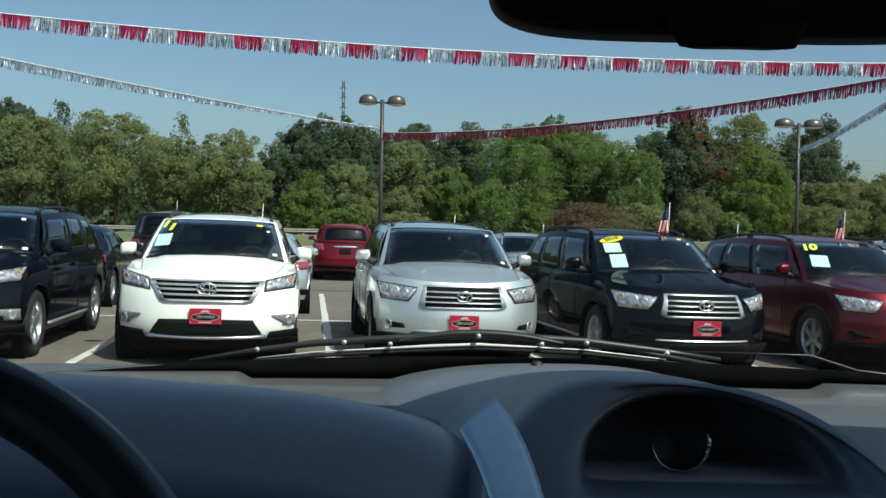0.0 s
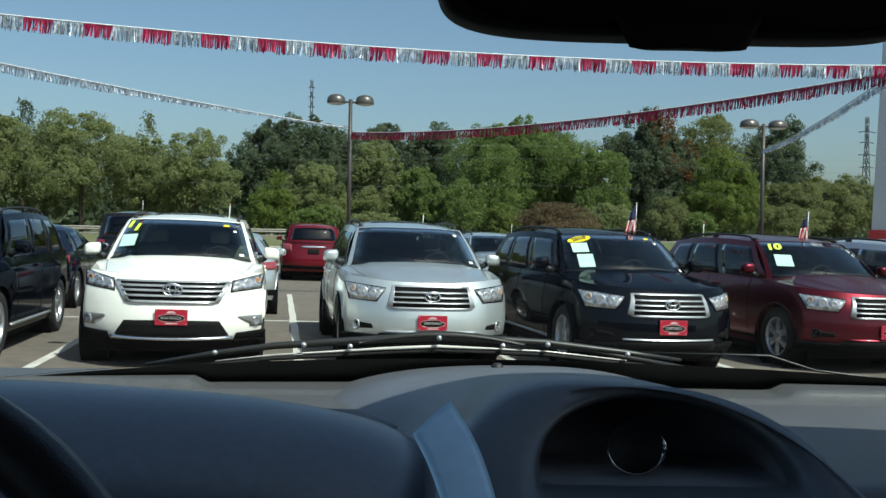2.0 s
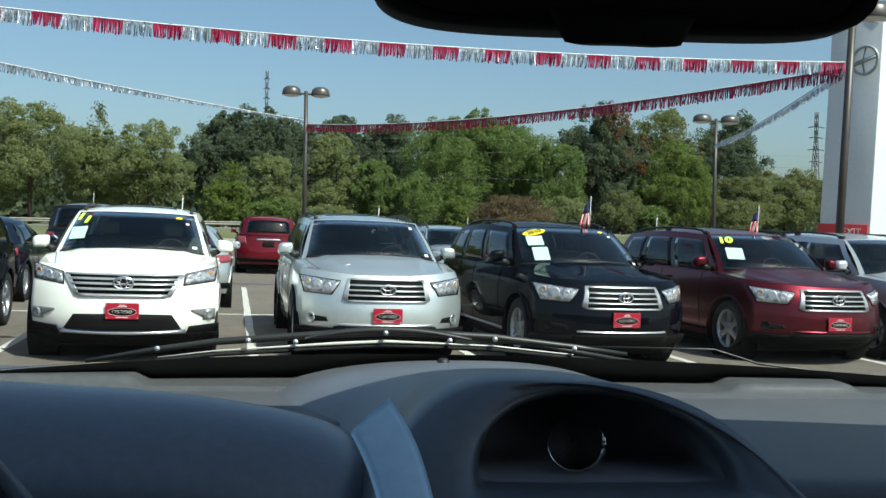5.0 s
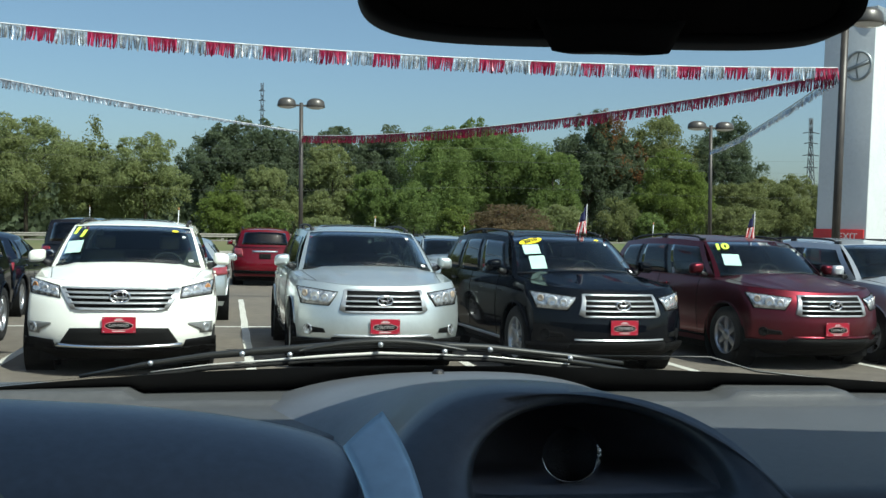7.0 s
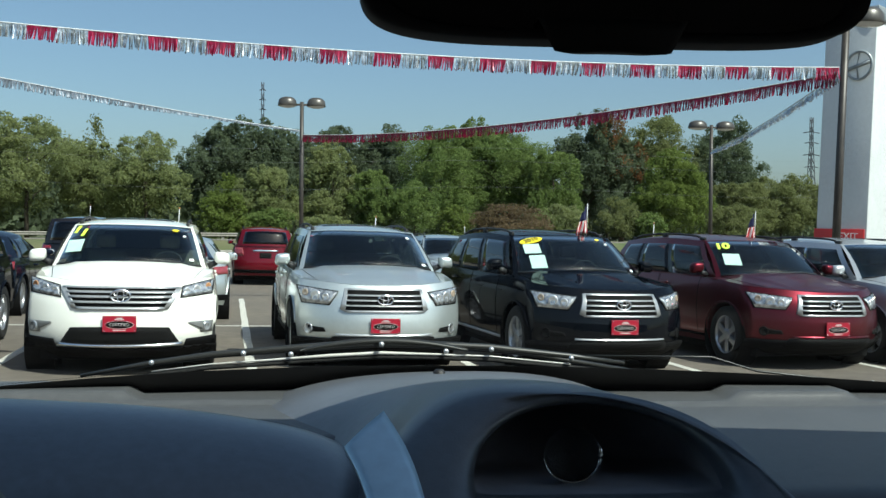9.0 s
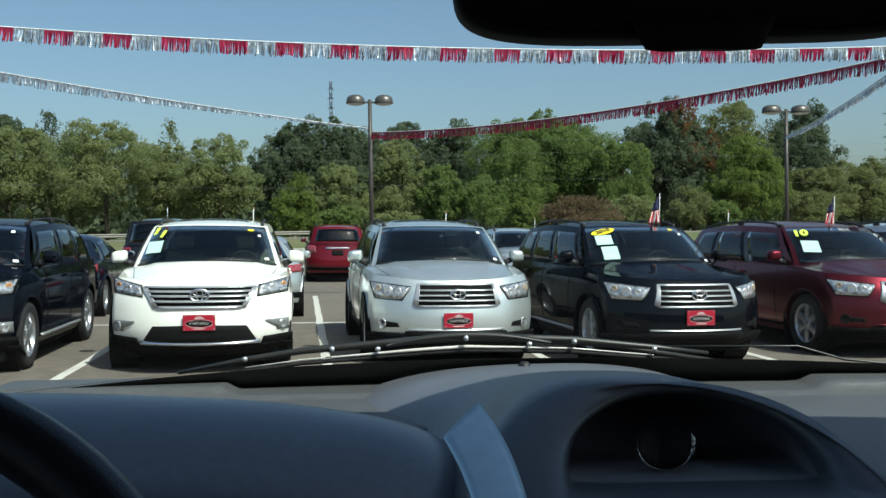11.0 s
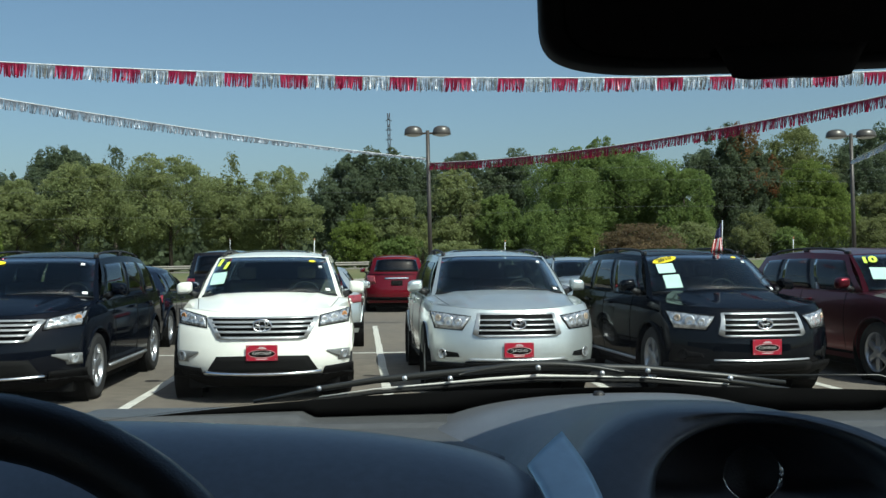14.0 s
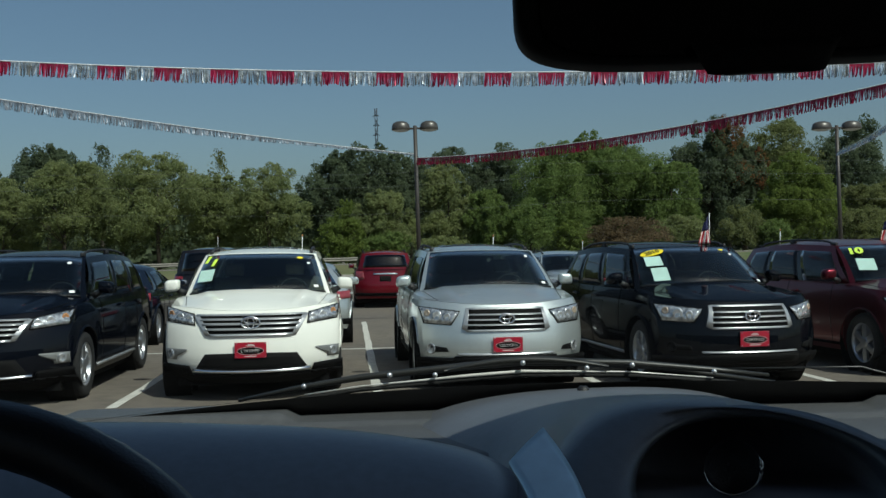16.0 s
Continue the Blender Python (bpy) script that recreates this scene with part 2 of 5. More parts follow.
def thing(name, m, label, category, group="", kind=""):
    ob = new(name)
    ob.empty_display_size = 0.2
    ob.matrix_world = m
    return tagged(ob, label, category, group, kind)


def grid(bm, f, us, vs, close=False):
    """A sheet of quads through f(u, v)."""
    rows = [[bm.verts.new(f(u, v)) for u in us] for v in vs]
    for a, b in zip(rows, rows[1:]):
        for i in range(len(us) - 1):
            bm.faces.new((a[i], a[i + 1], b[i + 1], b[i]))
        if close:
            bm.faces.new((a[-1], a[0], b[0], b[-1]))
    return rows


def steps(a, b, n):
    return [a + (b - a) * i / n for i in range(n + 1)]


def box(bm, x0, x1, y0, y1, z0, z1, bevel=0.0, m=None):
    r = bmesh.ops.create_cube(bm, size=1.0, matrix=Matrix.Translation(((x0 + x1) / 2, (y0 + y1) / 2, (z0 + z1) / 2)) @ Matrix.Diagonal((x1 - x0, y1 - y0, z1 - z0, 1)))
    vs = r["verts"]
    if bevel:
        es = list({e for v in vs for e in v.link_edges})
        res = bmesh.ops.bevel(bm, geom=es, offset=bevel, segments=2, profile=0.6, affect="EDGES")
        vs = list({v for f in res["faces"] for v in f.verts})
        vs = list({v for w in vs for f in w.link_faces for v in f.verts})
    if m is not None:
        bmesh.ops.transform(bm, matrix=m, verts=vs)
    return bm


def boxed(*a, **k):
    return box(bmesh.new(), *a, **k)


def tube(bm, pts, r, n=8, cap=True):
    """A round bar along points; r one radius or one a point."""
    pts = [Vector(p) for p in pts]
    rings = []
    for i, p in enumerate(pts):
        d = (pts[min(i + 1, len(pts) - 1)] - pts[max(i - 1, 0)]).normalized()
        side = d.cross(Vector((0, 0, 1)))
        if side.length < 0.05:
            side = d.cross(Vector((1, 0, 0)))
        side.normalize()
        up = side.cross(d)
        rr = r[i] if isinstance(r, (list, tuple)) else r
        rings.append([bm.verts.new(p + side * rr * math.cos(2 * math.pi * k / n) + up * rr * math.sin(2 * math.pi * k / n)) for k in range(n)])
    for a, b in zip(rings, rings[1:]):
        for k in range(n):
            bm.faces.new((a[k], a[(k + 1) % n], b[(k + 1) % n], b[k]))
    if cap:
        bm.faces.new(rings[0][::-1])
        bm.faces.new(rings[-1])
    return bm


def lathe(bm, profile, n=32, axis="x", m=Matrix()):
    """Turns (radius, along) pairs round an axis."""
    def place(r, h, a):
        c, s = r * math.cos(a), r * math.sin(a)
        return m @ Vector({"x": (h, c, s), "y": (c, h, s), "z": (c, s, h)}[axis])
    rings = [[bm.verts.new(place(r, h, 2 * math.pi * k / n)) for k in range(n)] for r, h in profile]
    for a, b in zip(rings, rings[1:]):
        for k in range(n):
            bm.faces.new((a[k], a[(k + 1) % n], b[(k + 1) % n], b[k]))
    return bm


def thick(bm, t):
    """Gives a sheet thickness against its normals."""
    bm.normal_update()
    bmesh.ops.recalc_face_normals(bm, faces=bm.faces)
    bmesh.ops.solidify(bm, geom=list(bm.faces), thickness=t)
    return bm


def interp(x, table):
    return float(np.interp(x, [a for a, _ in table], [b for _, b in table]))


def smooth01(x):
    x = min(1.0, max(0.0, x))
    return x * x * (3 - 2 * x)


def lettering(name, words, size, mat, parent, m, extrude=0.001, label="", bold=0.0):
    """Words in the built-in font, turned into a mesh."""
    cu = bpy.data.curves.new(name, "FONT")
    cu.body, cu.size, cu.extrude = words, size, extrude
    cu.align_x, cu.align_y = "CENTER", "CENTER"
    cu.offset = bold
    tmp = new(name + "_source", cu)
    me = bpy.data.meshes.new_from_object(tmp.evaluated_get(bpy.context.evaluated_depsgraph_get()))
    bpy.data.objects.remove(tmp)
    bpy.data.curves.remove(cu)
    me.materials.clear()
    me.materials.append(mat)
    ob = new(name, me)
    ob.parent = parent
    ob.matrix_local = m
    if label:
        ob["label"] = label
    return ob

# ---- ground ----


TILT = 1.0                                     # the lot falls away to the right, in degrees


def gz(x):
    """Height of the lot's surface."""
    return -math.tan(radians(TILT)) * max(-30.0, min(30.0, x))


def setting(name, bm, mat, label, category, smooth=False):
    return tagged(new(name, mesh_of(name, bm, mat, smooth)), label, category, kind="structure")


bm = bmesh.new()
grid(bm, lambda u, v: (u, v, gz(u)), [-2500, -300, -60, -30, 0, 30, 60, 300, 2500], [-2500, -200, -40, 0, 20, 54])
setting("ground", bm, M["asphalt"], "worn grey-brown asphalt of the parking lot", "ground")
bm = bmesh.new()
grid(bm, lambda u, v: (u, v, gz(u) * (1 - smooth01((v - 54) / 4)) + 1.15 * smooth01((v - 54.2) / 3.5)), [-2500, -300, -60, -30, 0, 30, 60, 300, 2500], [54, 54.6, 55.2, 55.8, 56.4, 57, 57.6, 58.2, 60, 100, 300, 4500])
setting("verge", bm, M["grass"], "dry green grass verge beyond the parking lot", "grass")
bm = bmesh.new()
box(bm, -300, 300, 54.0, 54.25, -0.7, 0.63, 0.02)
setting("kerb", bm, M["kerb"], "pale concrete kerb along the edge of the lot", "kerb")
bm = bmesh.new()
box(bm, -300, 300, 58.5, 66.5, 0.9, 1.19)
setting("road", bm, M["road"], "sun-bleached road running past the lot", "road")


def painted_line(x0, y0, x1, y1, w=0.11, name="parking_line"):
    bm = bmesh.new()
    d = Vector((x1 - x0, y1 - y0, 0))
    n = Vector((-d.y, d.x, 0)).normalized() * w / 2
    k = max(4, int(d.length / 0.5))
    a, b = Vector((x0, y0, gz(x0) + 0.004)), Vector((x1, y1, gz(x1) + 0.004))
    grid(bm, lambda u, v: a.lerp(b, v) + n * u + Vector((0.006 * math.sin(v * 37 + x0), 0, 0)), [-1, 1], steps(0, 1, k))
    thick(bm, 0.003)
    return setting(name, bm, M["line"], "worn white painted parking line on asphalt", "road marking")


for x in (-7.9, -5.2, -2.44, 0.24, 2.75, 5.3, 7.9, 10.6, 13.2):
    painted_line(x, 9.9 if x < 4 else 9.3, x, 22.4)
painted_line(-16, 15.7, 20, 15.7, 0.1, "parking_line")
for x in steps(-10, 20, 11):
    painted_line(x, 33.0, x, 44.0)

# ---- parked vehicles ----
SUV_A = dict(L=4.78, W=1.91, H=1.73, zb=0.18, clear=0.23, front=0.42, rear=0.35, wheel=0.36, axle=0.93, base=2.81,
             zs=[(0, 0.90), (0.3, 0.965), (1.2, 1.045), (3.0, 1.07), (4.78, 1.09)], nose=[(0, 0.26), (0.10, 0.10), (0.2, 0.015), (0.4, 0.0), (0.62, 0.02), (0.85, 0.06), (1, 0.16)],
             cowl=0.98, cowl_side=1.30, crown=0.075, ws_top=1.72, roof_x=0.665, roof_z=1.545, roof_rear=4.35, tail=4.62, trunk=4.70, roof_crown=0.04)
SEDAN = dict(SUV_A, L=4.80, W=1.82, H=1.46, zb=0.20, clear=0.22, wheel=0.33,
             zs=[(0, 0.70), (0.3, 0.76), (1.2, 0.90), (3.0, 0.94), (4.0, 0.98), (4.80, 0.98)], cowl=1.15, cowl_side=1.45, crown=0.05,
             ws_top=2.05, roof_x=0.55, roof_z=1.34, roof_rear=3.35, tail=3.95, trunk=4.05, roof_crown=0.05)
WAGON = dict(SUV_A, L=4.4, W=1.80, H=1.58, zs=[(0, 0.80), (0.3, 0.86), (1.2, 0.95), (3.0, 0.98), (4.4, 1.0)], ws_top=1.65, roof_z=1.47, roof_rear=4.05, tail=4.25, trunk=4.32, base=2.6, axle=0.9)
BIGSUV = dict(SUV_A, L=4.9, W=1.92, H=1.88, zs=[(0, 0.95), (0.3, 1.02), (1.2, 1.1), (3.0, 1.14), (4.9, 1.16)], roof_z=1.64, roof_x=0.70, roof_rear=4.62, tail=4.78, trunk=4.85)


class Body:
    """The curved outer surface of one car: front at y = 0, facing -y."""

    def __init__(self, p):
        self.p = p

    def side_w(self, y, v):
        p = self.p
        k = interp(y, [(0, 0.945), (0.6, 0.965), (1.2, 1.0), (p["L"] - 1.1, 1.0), (p["L"], 0.93)])
        return p["W"] / 2 * k * interp(v, [(0, 0.93), (0.12, 0.965), (0.45, 1.0), (0.62, 1.0), (0.85, 0.985), (1, 0.945)])

    def z(self, y, v):
        p = self.p
        top = interp(y, p["zs"])
        low = interp(y, [(0, p["zb"]), (0.5, p["zb"]), (1.4, p["clear"]), (p["L"] - 1, p["clear"]), (p["L"], p["zb"] + 0.12)])
        return low + (top - low) * v

    def front_y(self, t, v):
        return interp(v, self.p["nose"]) + self.p["front"] * abs(t) ** 2.6

    def rear_y(self, t, v):
        p = self.p
        back = interp(v, [(0, 0.10), (0.2, 0.0), (0.5, 0.0), (0.62, 0.04), (1, 0.09)])
        return p["L"] - back - p["rear"] * abs(t) ** 3.2

    def on_front(self, x, z):
        """The y of the front at a place across and a height."""
        y, t = 0.1, 0.0
        for _ in range(6):
            low, top = self.z(y, 0), self.z(y, 1)
            v = min(1, max(0, (z - low) / (top - low)))
            w = self.side_w(self.front_y(1, v), v)
            t = min(1.0, abs(x) / w)
            y = self.front_y(t, v)
        return y

    def on_rear(self, x, z):
        p = self.p
        y = p["L"] - 0.1
        for _ in range(6):
            low, top = self.z(y, 0), self.z(y, 1)
            v = min(1, max(0, (z - low) / (top - low)))
            w = self.side_w(self.rear_y(1, v), v)
            y = self.rear_y(min(1.0, abs(x) / w), v)
        return y

    def half(self, v):
        """Half the outline at a level, from the middle of the front round to the middle of the rear."""
        f1, r1 = self.front_y(1, v), self.rear_y(1, v)
        pts = []
        for t in (0, 0.15, 0.3, 0.45, 0.6, 0.72, 0.82, 0.9, 0.96):
            pts.append((t * self.side_w(f1, v), self.front_y(t, v)))
        for y in steps(f1, r1, 18):
            pts.append((self.side_w(y, v), y))
        for t in (0.95, 0.86, 0.72, 0.5, 0.25, 0):
            pts.append((t * self.side_w(r1, v), self.rear_y(t, v)))
        return [(x, y, self.z(y, v)) for x, y in pts]

    def cowl_y(self, s):
        p = self.p
        return p["cowl"] + (p["cowl_side"] - p["cowl"]) * abs(s) ** 2.2

    def hood(self, s, r):
        p = self.p
        yf, yc = self.front_y(s, 1), self.cowl_y(s) + 0.05
        y = yf + (yc - yf) * r
        ye = self.front_y(1, 1) + (self.cowl_y(1) + 0.05 - self.front_y(1, 1)) * r
        w = self.side_w(ye, 1)
        z0 = self.z(yf, 1)
        z1 = self.z(ye, 1) + p["crown"] * (1 - abs(s) ** 2.4)
        edge = self.z(ye, 1)
        rr = r ** 0.7
        z = z0 * (1 - rr) + z1 * rr
        z += (edge - (self.z(self.front_y(1, 1), 1) * (1 - rr) + self.z(self.cowl_y(1) + 0.05, 1) * rr)) * abs(s) ** 6
        crease = 0.48 + 0.16 * r
        ridge = (0.011 * smooth01((crease - abs(s)) / 0.07 + 0.5) + 0.008 * math.exp(-((abs(s) - crease) / 0.07) ** 2)) * smooth01(r * 3)
        return (s * w, y, z + ridge)

    def house(self, side, a, v):
        """The greenhouse. side: front, side or rear; a across or along; v from belt to roof."""
        p = self.p
        def low(kind, a):
            yc, yr = self.cowl_y(1), p["trunk"] - 0.30
            if kind == "front":
                w = self.side_w(yc, 1) - 0.075
                return Vector((a * w, self.cowl_y(a) + 0.03, self.z(self.cowl_y(a), 1) + (p["crown"]) * (1 - 0.75 * abs(a) ** 2.4) - 0.01))
            if kind == "rear":
                w = self.side_w(yr, 1) - 0.045
                return Vector((a * w, p["trunk"] - 0.30 * abs(a) ** 3, self.z(yr, 1) - 0.005))
            y = yc + 0.03 + (yr - yc - 0.03) * a
            return Vector((self.side_w(y, 1) - 0.075 + 0.03 * min(1.0, 3 * a), y, self.z(y, 1) - 0.008 + p["crown"] * 0.25 * max(0.0, 1 - 6 * a)))
        def high(kind, a):
            yc, yr = p["ws_top"] + 0.20, p["roof_rear"] - 0.12
            zt = p["roof_z"]
            if kind == "front":
                return Vector((a * p["roof_x"], p["ws_top"] + 0.20 * abs(a) ** 2.2, zt + 0.006 * (1 - a * a) - 0.016 * a ** 4))
            if kind == "rear":
                return Vector((a * (p["roof_x"] - 0.02), p["roof_rear"] - 0.12 * abs(a) ** 3, zt + 0.02 * (1 - a * a) - 0.02 * a * a))
            return Vector((p["roof_x"] + 0.035 * math.sin(math.pi * min(1, a * 1.0)) - 0.02 * a, yc + (yr - yc) * a, zt - 0.016 + 0.045 * math.sin(math.pi * a) - 0.004 * a))
        q = low(side, a).lerp(high(side, a), v)
        bulge = 0.035 * math.sin(math.pi * v)
        if side == "side":
            q.x += bulge
        elif side == "front":
            q.y -= bulge * 0.8
            q.z += bulge * 0.4
        else:
            q.y += bulge * 0.8
        return q

    def roof(self, s, r):
        p = self.p
        f, b = self.house("front", s, 1.0), self.house("rear", s, 1.0)
        e = self.house("side", r, 1.0)
        q = f.lerp(b, r)
        q.x = s * e.x
        edge = self.house("front", 1.0, 1.0).z * (1 - r) + self.house("rear", 1.0, 1.0).z * r
        q.z += (e.z - edge) + p["roof_crown"] * math.sin(math.pi * r) ** 0.7 * (1 - abs(s) ** 2.5) - 0.002
        return q


def shell(body):
    """The closed lower body, with wheel openings cut through."""
    p = body.p
    bm = bmesh.new()
    levels = (0, 0.06, 0.15, 0.28, 0.42, 0.55, 0.68, 0.8, 0.9, 0.96, 1.0)
    rings = []
    for v in levels:
        h = body.half(v)
        ring = h + [(-x, y, z) for x, y, z in h[-2:0:-1]]
        rings.append([bm.verts.new(c) for c in ring])
    n = len(rings[0])
    for a, b in zip(rings, rings[1:]):
        for k in range(n):
            bm.faces.new((a[k], a[(k + 1) % n], b[(k + 1) % n], b[k]))
    bm.faces.new(rings[0][::-1])
    bm.faces.new(rings[-1])
    bmesh.ops.recalc_face_normals(bm, faces=bm.faces)
    return bm


def cut_wheels(me, p):
    """Cuts the wheel openings and returns the new mesh."""
    src = new("cut_source", me)
    bm = bmesh.new()
    r = p["wheel"] + 0.055
    for y in (p["axle"], p["axle"] + p["base"]):
        for s in (-1, 1):
            bmesh.ops.create_cone(bm, cap_ends=True, segments=36, radius1=r, radius2=r, depth=0.5, matrix=Matrix.Translation((s * (p["W"] / 2 - 0.05), y, p["wheel"])) @ Matrix.Rotation(math.pi / 2, 4, "Y"))
    cm = bpy.data.meshes.new("cutter")
    bm.to_mesh(cm)
    bm.free()
    cutter = new("cutter", cm)
    mod = src.modifiers.new("cut", "BOOLEAN")
    mod.object, mod.operation, mod.solver = cutter, "DIFFERENCE", "EXACT"
    out = bpy.data.meshes.new_from_object(src.evaluated_get(bpy.context.evaluated_depsgraph_get()))
    bpy.data.objects.remove(src)
    bpy.data.objects.remove(cutter)
    bpy.data.meshes.remove(cm)
    out.set_sharp_from_angle(angle=radians(42))
    return out


def patch(body, corners, off=0.006, depth=0.02, nx=10, nz=4, rear=False, bow=(0, 0), lean=0.0):
    """A panel lying on the front (or rear) between four corners (x, z): lower left, lower right, upper right, upper left."""
    bm = bmesh.new()
    c = [Vector((x, z)) for x, z in corners]
    sgn = -1 if rear else 1
    face = body.on_rear if rear else body.on_front
    def f(u, v):
        q = c[0].lerp(c[1], u).lerp(c[3].lerp(c[2], u), v)
        q.y += (bow[0] * (1 - v) + bow[1] * v) * math.sin(math.pi * u)
        return Vector((q.x, face(q.x, q.y) - sgn * (off + lean * (1 - v)), q.y))
    grid(bm, f, steps(0, 1, nx), steps(0, 1, nz))
    bm.normal_update()
    ext = bmesh.ops.extrude_face_region(bm, geom=list(bm.faces))
    for v in ext["geom"]:
        if isinstance(v, bmesh.types.BMVert):
            v.co.y += sgn * depth
    bmesh.ops.recalc_face_normals(bm, faces=bm.faces)
    return bm


def turned(body, x, z, s):
    """Stands a small lamp squarely on the front at x, z; s is its side."""
    slope = (body.on_front(x + 0.02, z) - body.on_front(x - 0.02, z)) / 0.04
    return Matrix.Translation((s * x, body.on_front(x, z), z)) @ Matrix.Rotation(s * math.atan(slope), 4, "Z")


def both(corners):
    return corners, [(-x, z) for x, z in (corners[1], corners[0], corners[3], corners[2])]


def grown(corners, d):
    """The same four corners moved outwards from their middle."""
    cx, cz = sum(x for x, _ in corners) / 4, sum(z for _, z in corners) / 4
    return [(x + math.copysign(d, x - cx), z + math.copysign(d * 0.8, z - cz)) for x, z in corners]


WHEELS = {}


def wheel_meshes(r, style):
    if (r, style) in WHEELS:
        return WHEELS[r, style]
    w = 0.115
    bm = bmesh.new()
    lathe(bm, [(r * 0.66, -w * 0.9), (r * 0.80, -w), (r * 0.93, -w * 0.95), (r * 0.985, -w * 0.72), (r, -w * 0.3), (r, w * 0.3), (r * 0.985, w * 0.72), (r * 0.93, w * 0.95), (r * 0.80, w), (r * 0.66, w * 0.9)], 40)
    tyre = mesh_of("tyre", bm, M["rubber"])
    bm = bmesh.new()
    lathe(bm, [(r * 0.66, -w * 0.85), (r * 0.67, w * 0.85), (r * 0.64, w * 0.92), (r * 0.61, w * 0.8), (r * 0.58, w * 0.2), (r * 0.58, -w * 0.3), (0.001, -w * 0.3)], 40)
    rim = mesh_of("rim", bm, M["alu"])
    bm = bmesh.new()
    ns = 5 if style == "new" else 6
    for k in range(ns):
        a = 2 * math.pi * k / ns
        for d in ((-0.13, 0.13) if style == "new" else (0.0,)):
            half = 0.020 if style == "new" else 0.036
            m = Matrix.Rotation(a + d, 4, "X")
            box(bm, w * 0.35, w * 0.72, -half, half, 0.03, r * 0.62, 0.006, m)
    lathe(bm, [(0.075, w * 0.3), (0.075, w * 0.7), (0.06, w * 0.8), (0.03, w * 0.84), (0.001, w * 0.84)], 20)
    spokes = mesh_of("spoke_wheel", bm, M["alu"])
    WHEELS[r, style] = tyre, rim, spokes
    return WHEELS[r, style]


def emblem(parent, body, z, s=1.0):
    """A plain oval chrome emblem."""
    y = body.on_front(0, z) - 0.032
    bm = bmesh.new()
    ring = lambda rx, rz, rr: [(rx * math.cos(a) * s, y, z + rz * math.sin(a) * s) for a in steps(0, 2 * math.pi, 28)]
    tube(bm, ring(0.095, 0.062, 0), 0.011 * s, 6, False)
    tube(bm, ring(0.034, 0.056, 0), 0.0065 * s, 6, False)
    tube(bm, [(x, yy, zz + 0.022 * s) for x, yy, zz in ring(0.066, 0.026, 0)], 0.0065 * s, 6, False)
    part("emblem", bm, M["chrome"], parent, "plain oval chrome emblem")
    bm = bmesh.new()
    lathe(bm, [(0.001, y + 0.008), (0.9, y + 0.008), (1.0, y + 0.012), (1.0, y + 0.03)], 28, "y", Matrix.Translation((0, 0, z)) @ Matrix.Diagonal((0.092 * s, 1, 0.06 * s, 1)))
    return part("emblem_backing", bm, M["shade_seam"], parent)


def dealer_plate(parent, body, z, rear=False):
    """The red dealer plate with its black band and white word."""
    y = (body.on_rear(0, z) + 0.02) if rear else body.on_front(0.0, z) - 0.022
    pl = part("dealer_plate", boxed(-0.16, 0.16, y - 0.006, y + 0.006, z - 0.08, z + 0.08, 0.003), M["plate"], parent, "red dealer plate with a black band", False)
    bm = bmesh.new()
    lathe(bm, [(0.001, y - 0.009), (0.95, y - 0.009), (1.0, y - 0.005)], 28, "y", Matrix.Translation((0, 0, z - 0.008)) @ Matrix.Diagonal((0.132, 1, 0.036, 1)))
    part("band", bm, M["plate_dark"], pl)
    lettering("plate_word", "CERTIFIED", 0.042, M["plate_white"], pl, Matrix.Translation((0, y - 0.0105, z - 0.008)) @ Matrix.Rotation(math.pi / 2, 4, "X"), bold=-0.0009)
    oval = [(0.136 * math.cos(t), y - 0.009, z - 0.008 + 0.040 * math.sin(t)) for t in steps(0, 2 * math.pi, 28)]
    part("white_outline", tube(bmesh.new(), oval, 0.0014, 5, False), M["plate_white"], pl)
    for zz, ww in ((z + 0.046, 0.045), (z + 0.058, 0.028), (z - 0.063, 0.06)):
        part("small_writing", boxed(-ww, ww, y - 0.0085, y - 0.005, zz - 0.0035, zz + 0.0035), M["plate_white"], pl, smooth=False)
    for xx in (-0.145, 0.145):
        for zz in (z - 0.068, z + 0.068):
            bm = bmesh.new()
            lathe(bm, [(0.001, y - 0.011), (0.006, y - 0.010), (0.007, y - 0.004)], 8, "y", Matrix.Translation((xx, 0, zz)))
            part("screw", bm, M["chrome"], pl)
    return pl


def pane_edge(v):
    """How far across the windscreen its glass reaches."""
    return 0.935 + 0.02 * v


def window(body, kind, a0, a1, v0, v1, mat, name, parent, flip=False, label=""):
    bm = bmesh.new()
    def f(u, v):
        q = body.house(kind, u * pane_edge(v) if kind == "front" else u, v)
        n = {"side": Vector((0.004, 0, 0)), "front": Vector((0, -0.003, 0.002)), "rear": Vector((0, 0.003, 0.002))}[kind]
        q = q + n
        return Vector((-q.x, q.y, q.z)) if flip else q
    grid(bm, f, steps(a0, a1, 8), steps(v0, v1, 5))
    thick(bm, 0.004)
    ob = part(name, bm, mat, parent, label)
    ob.visible_shadow = False
    return ob


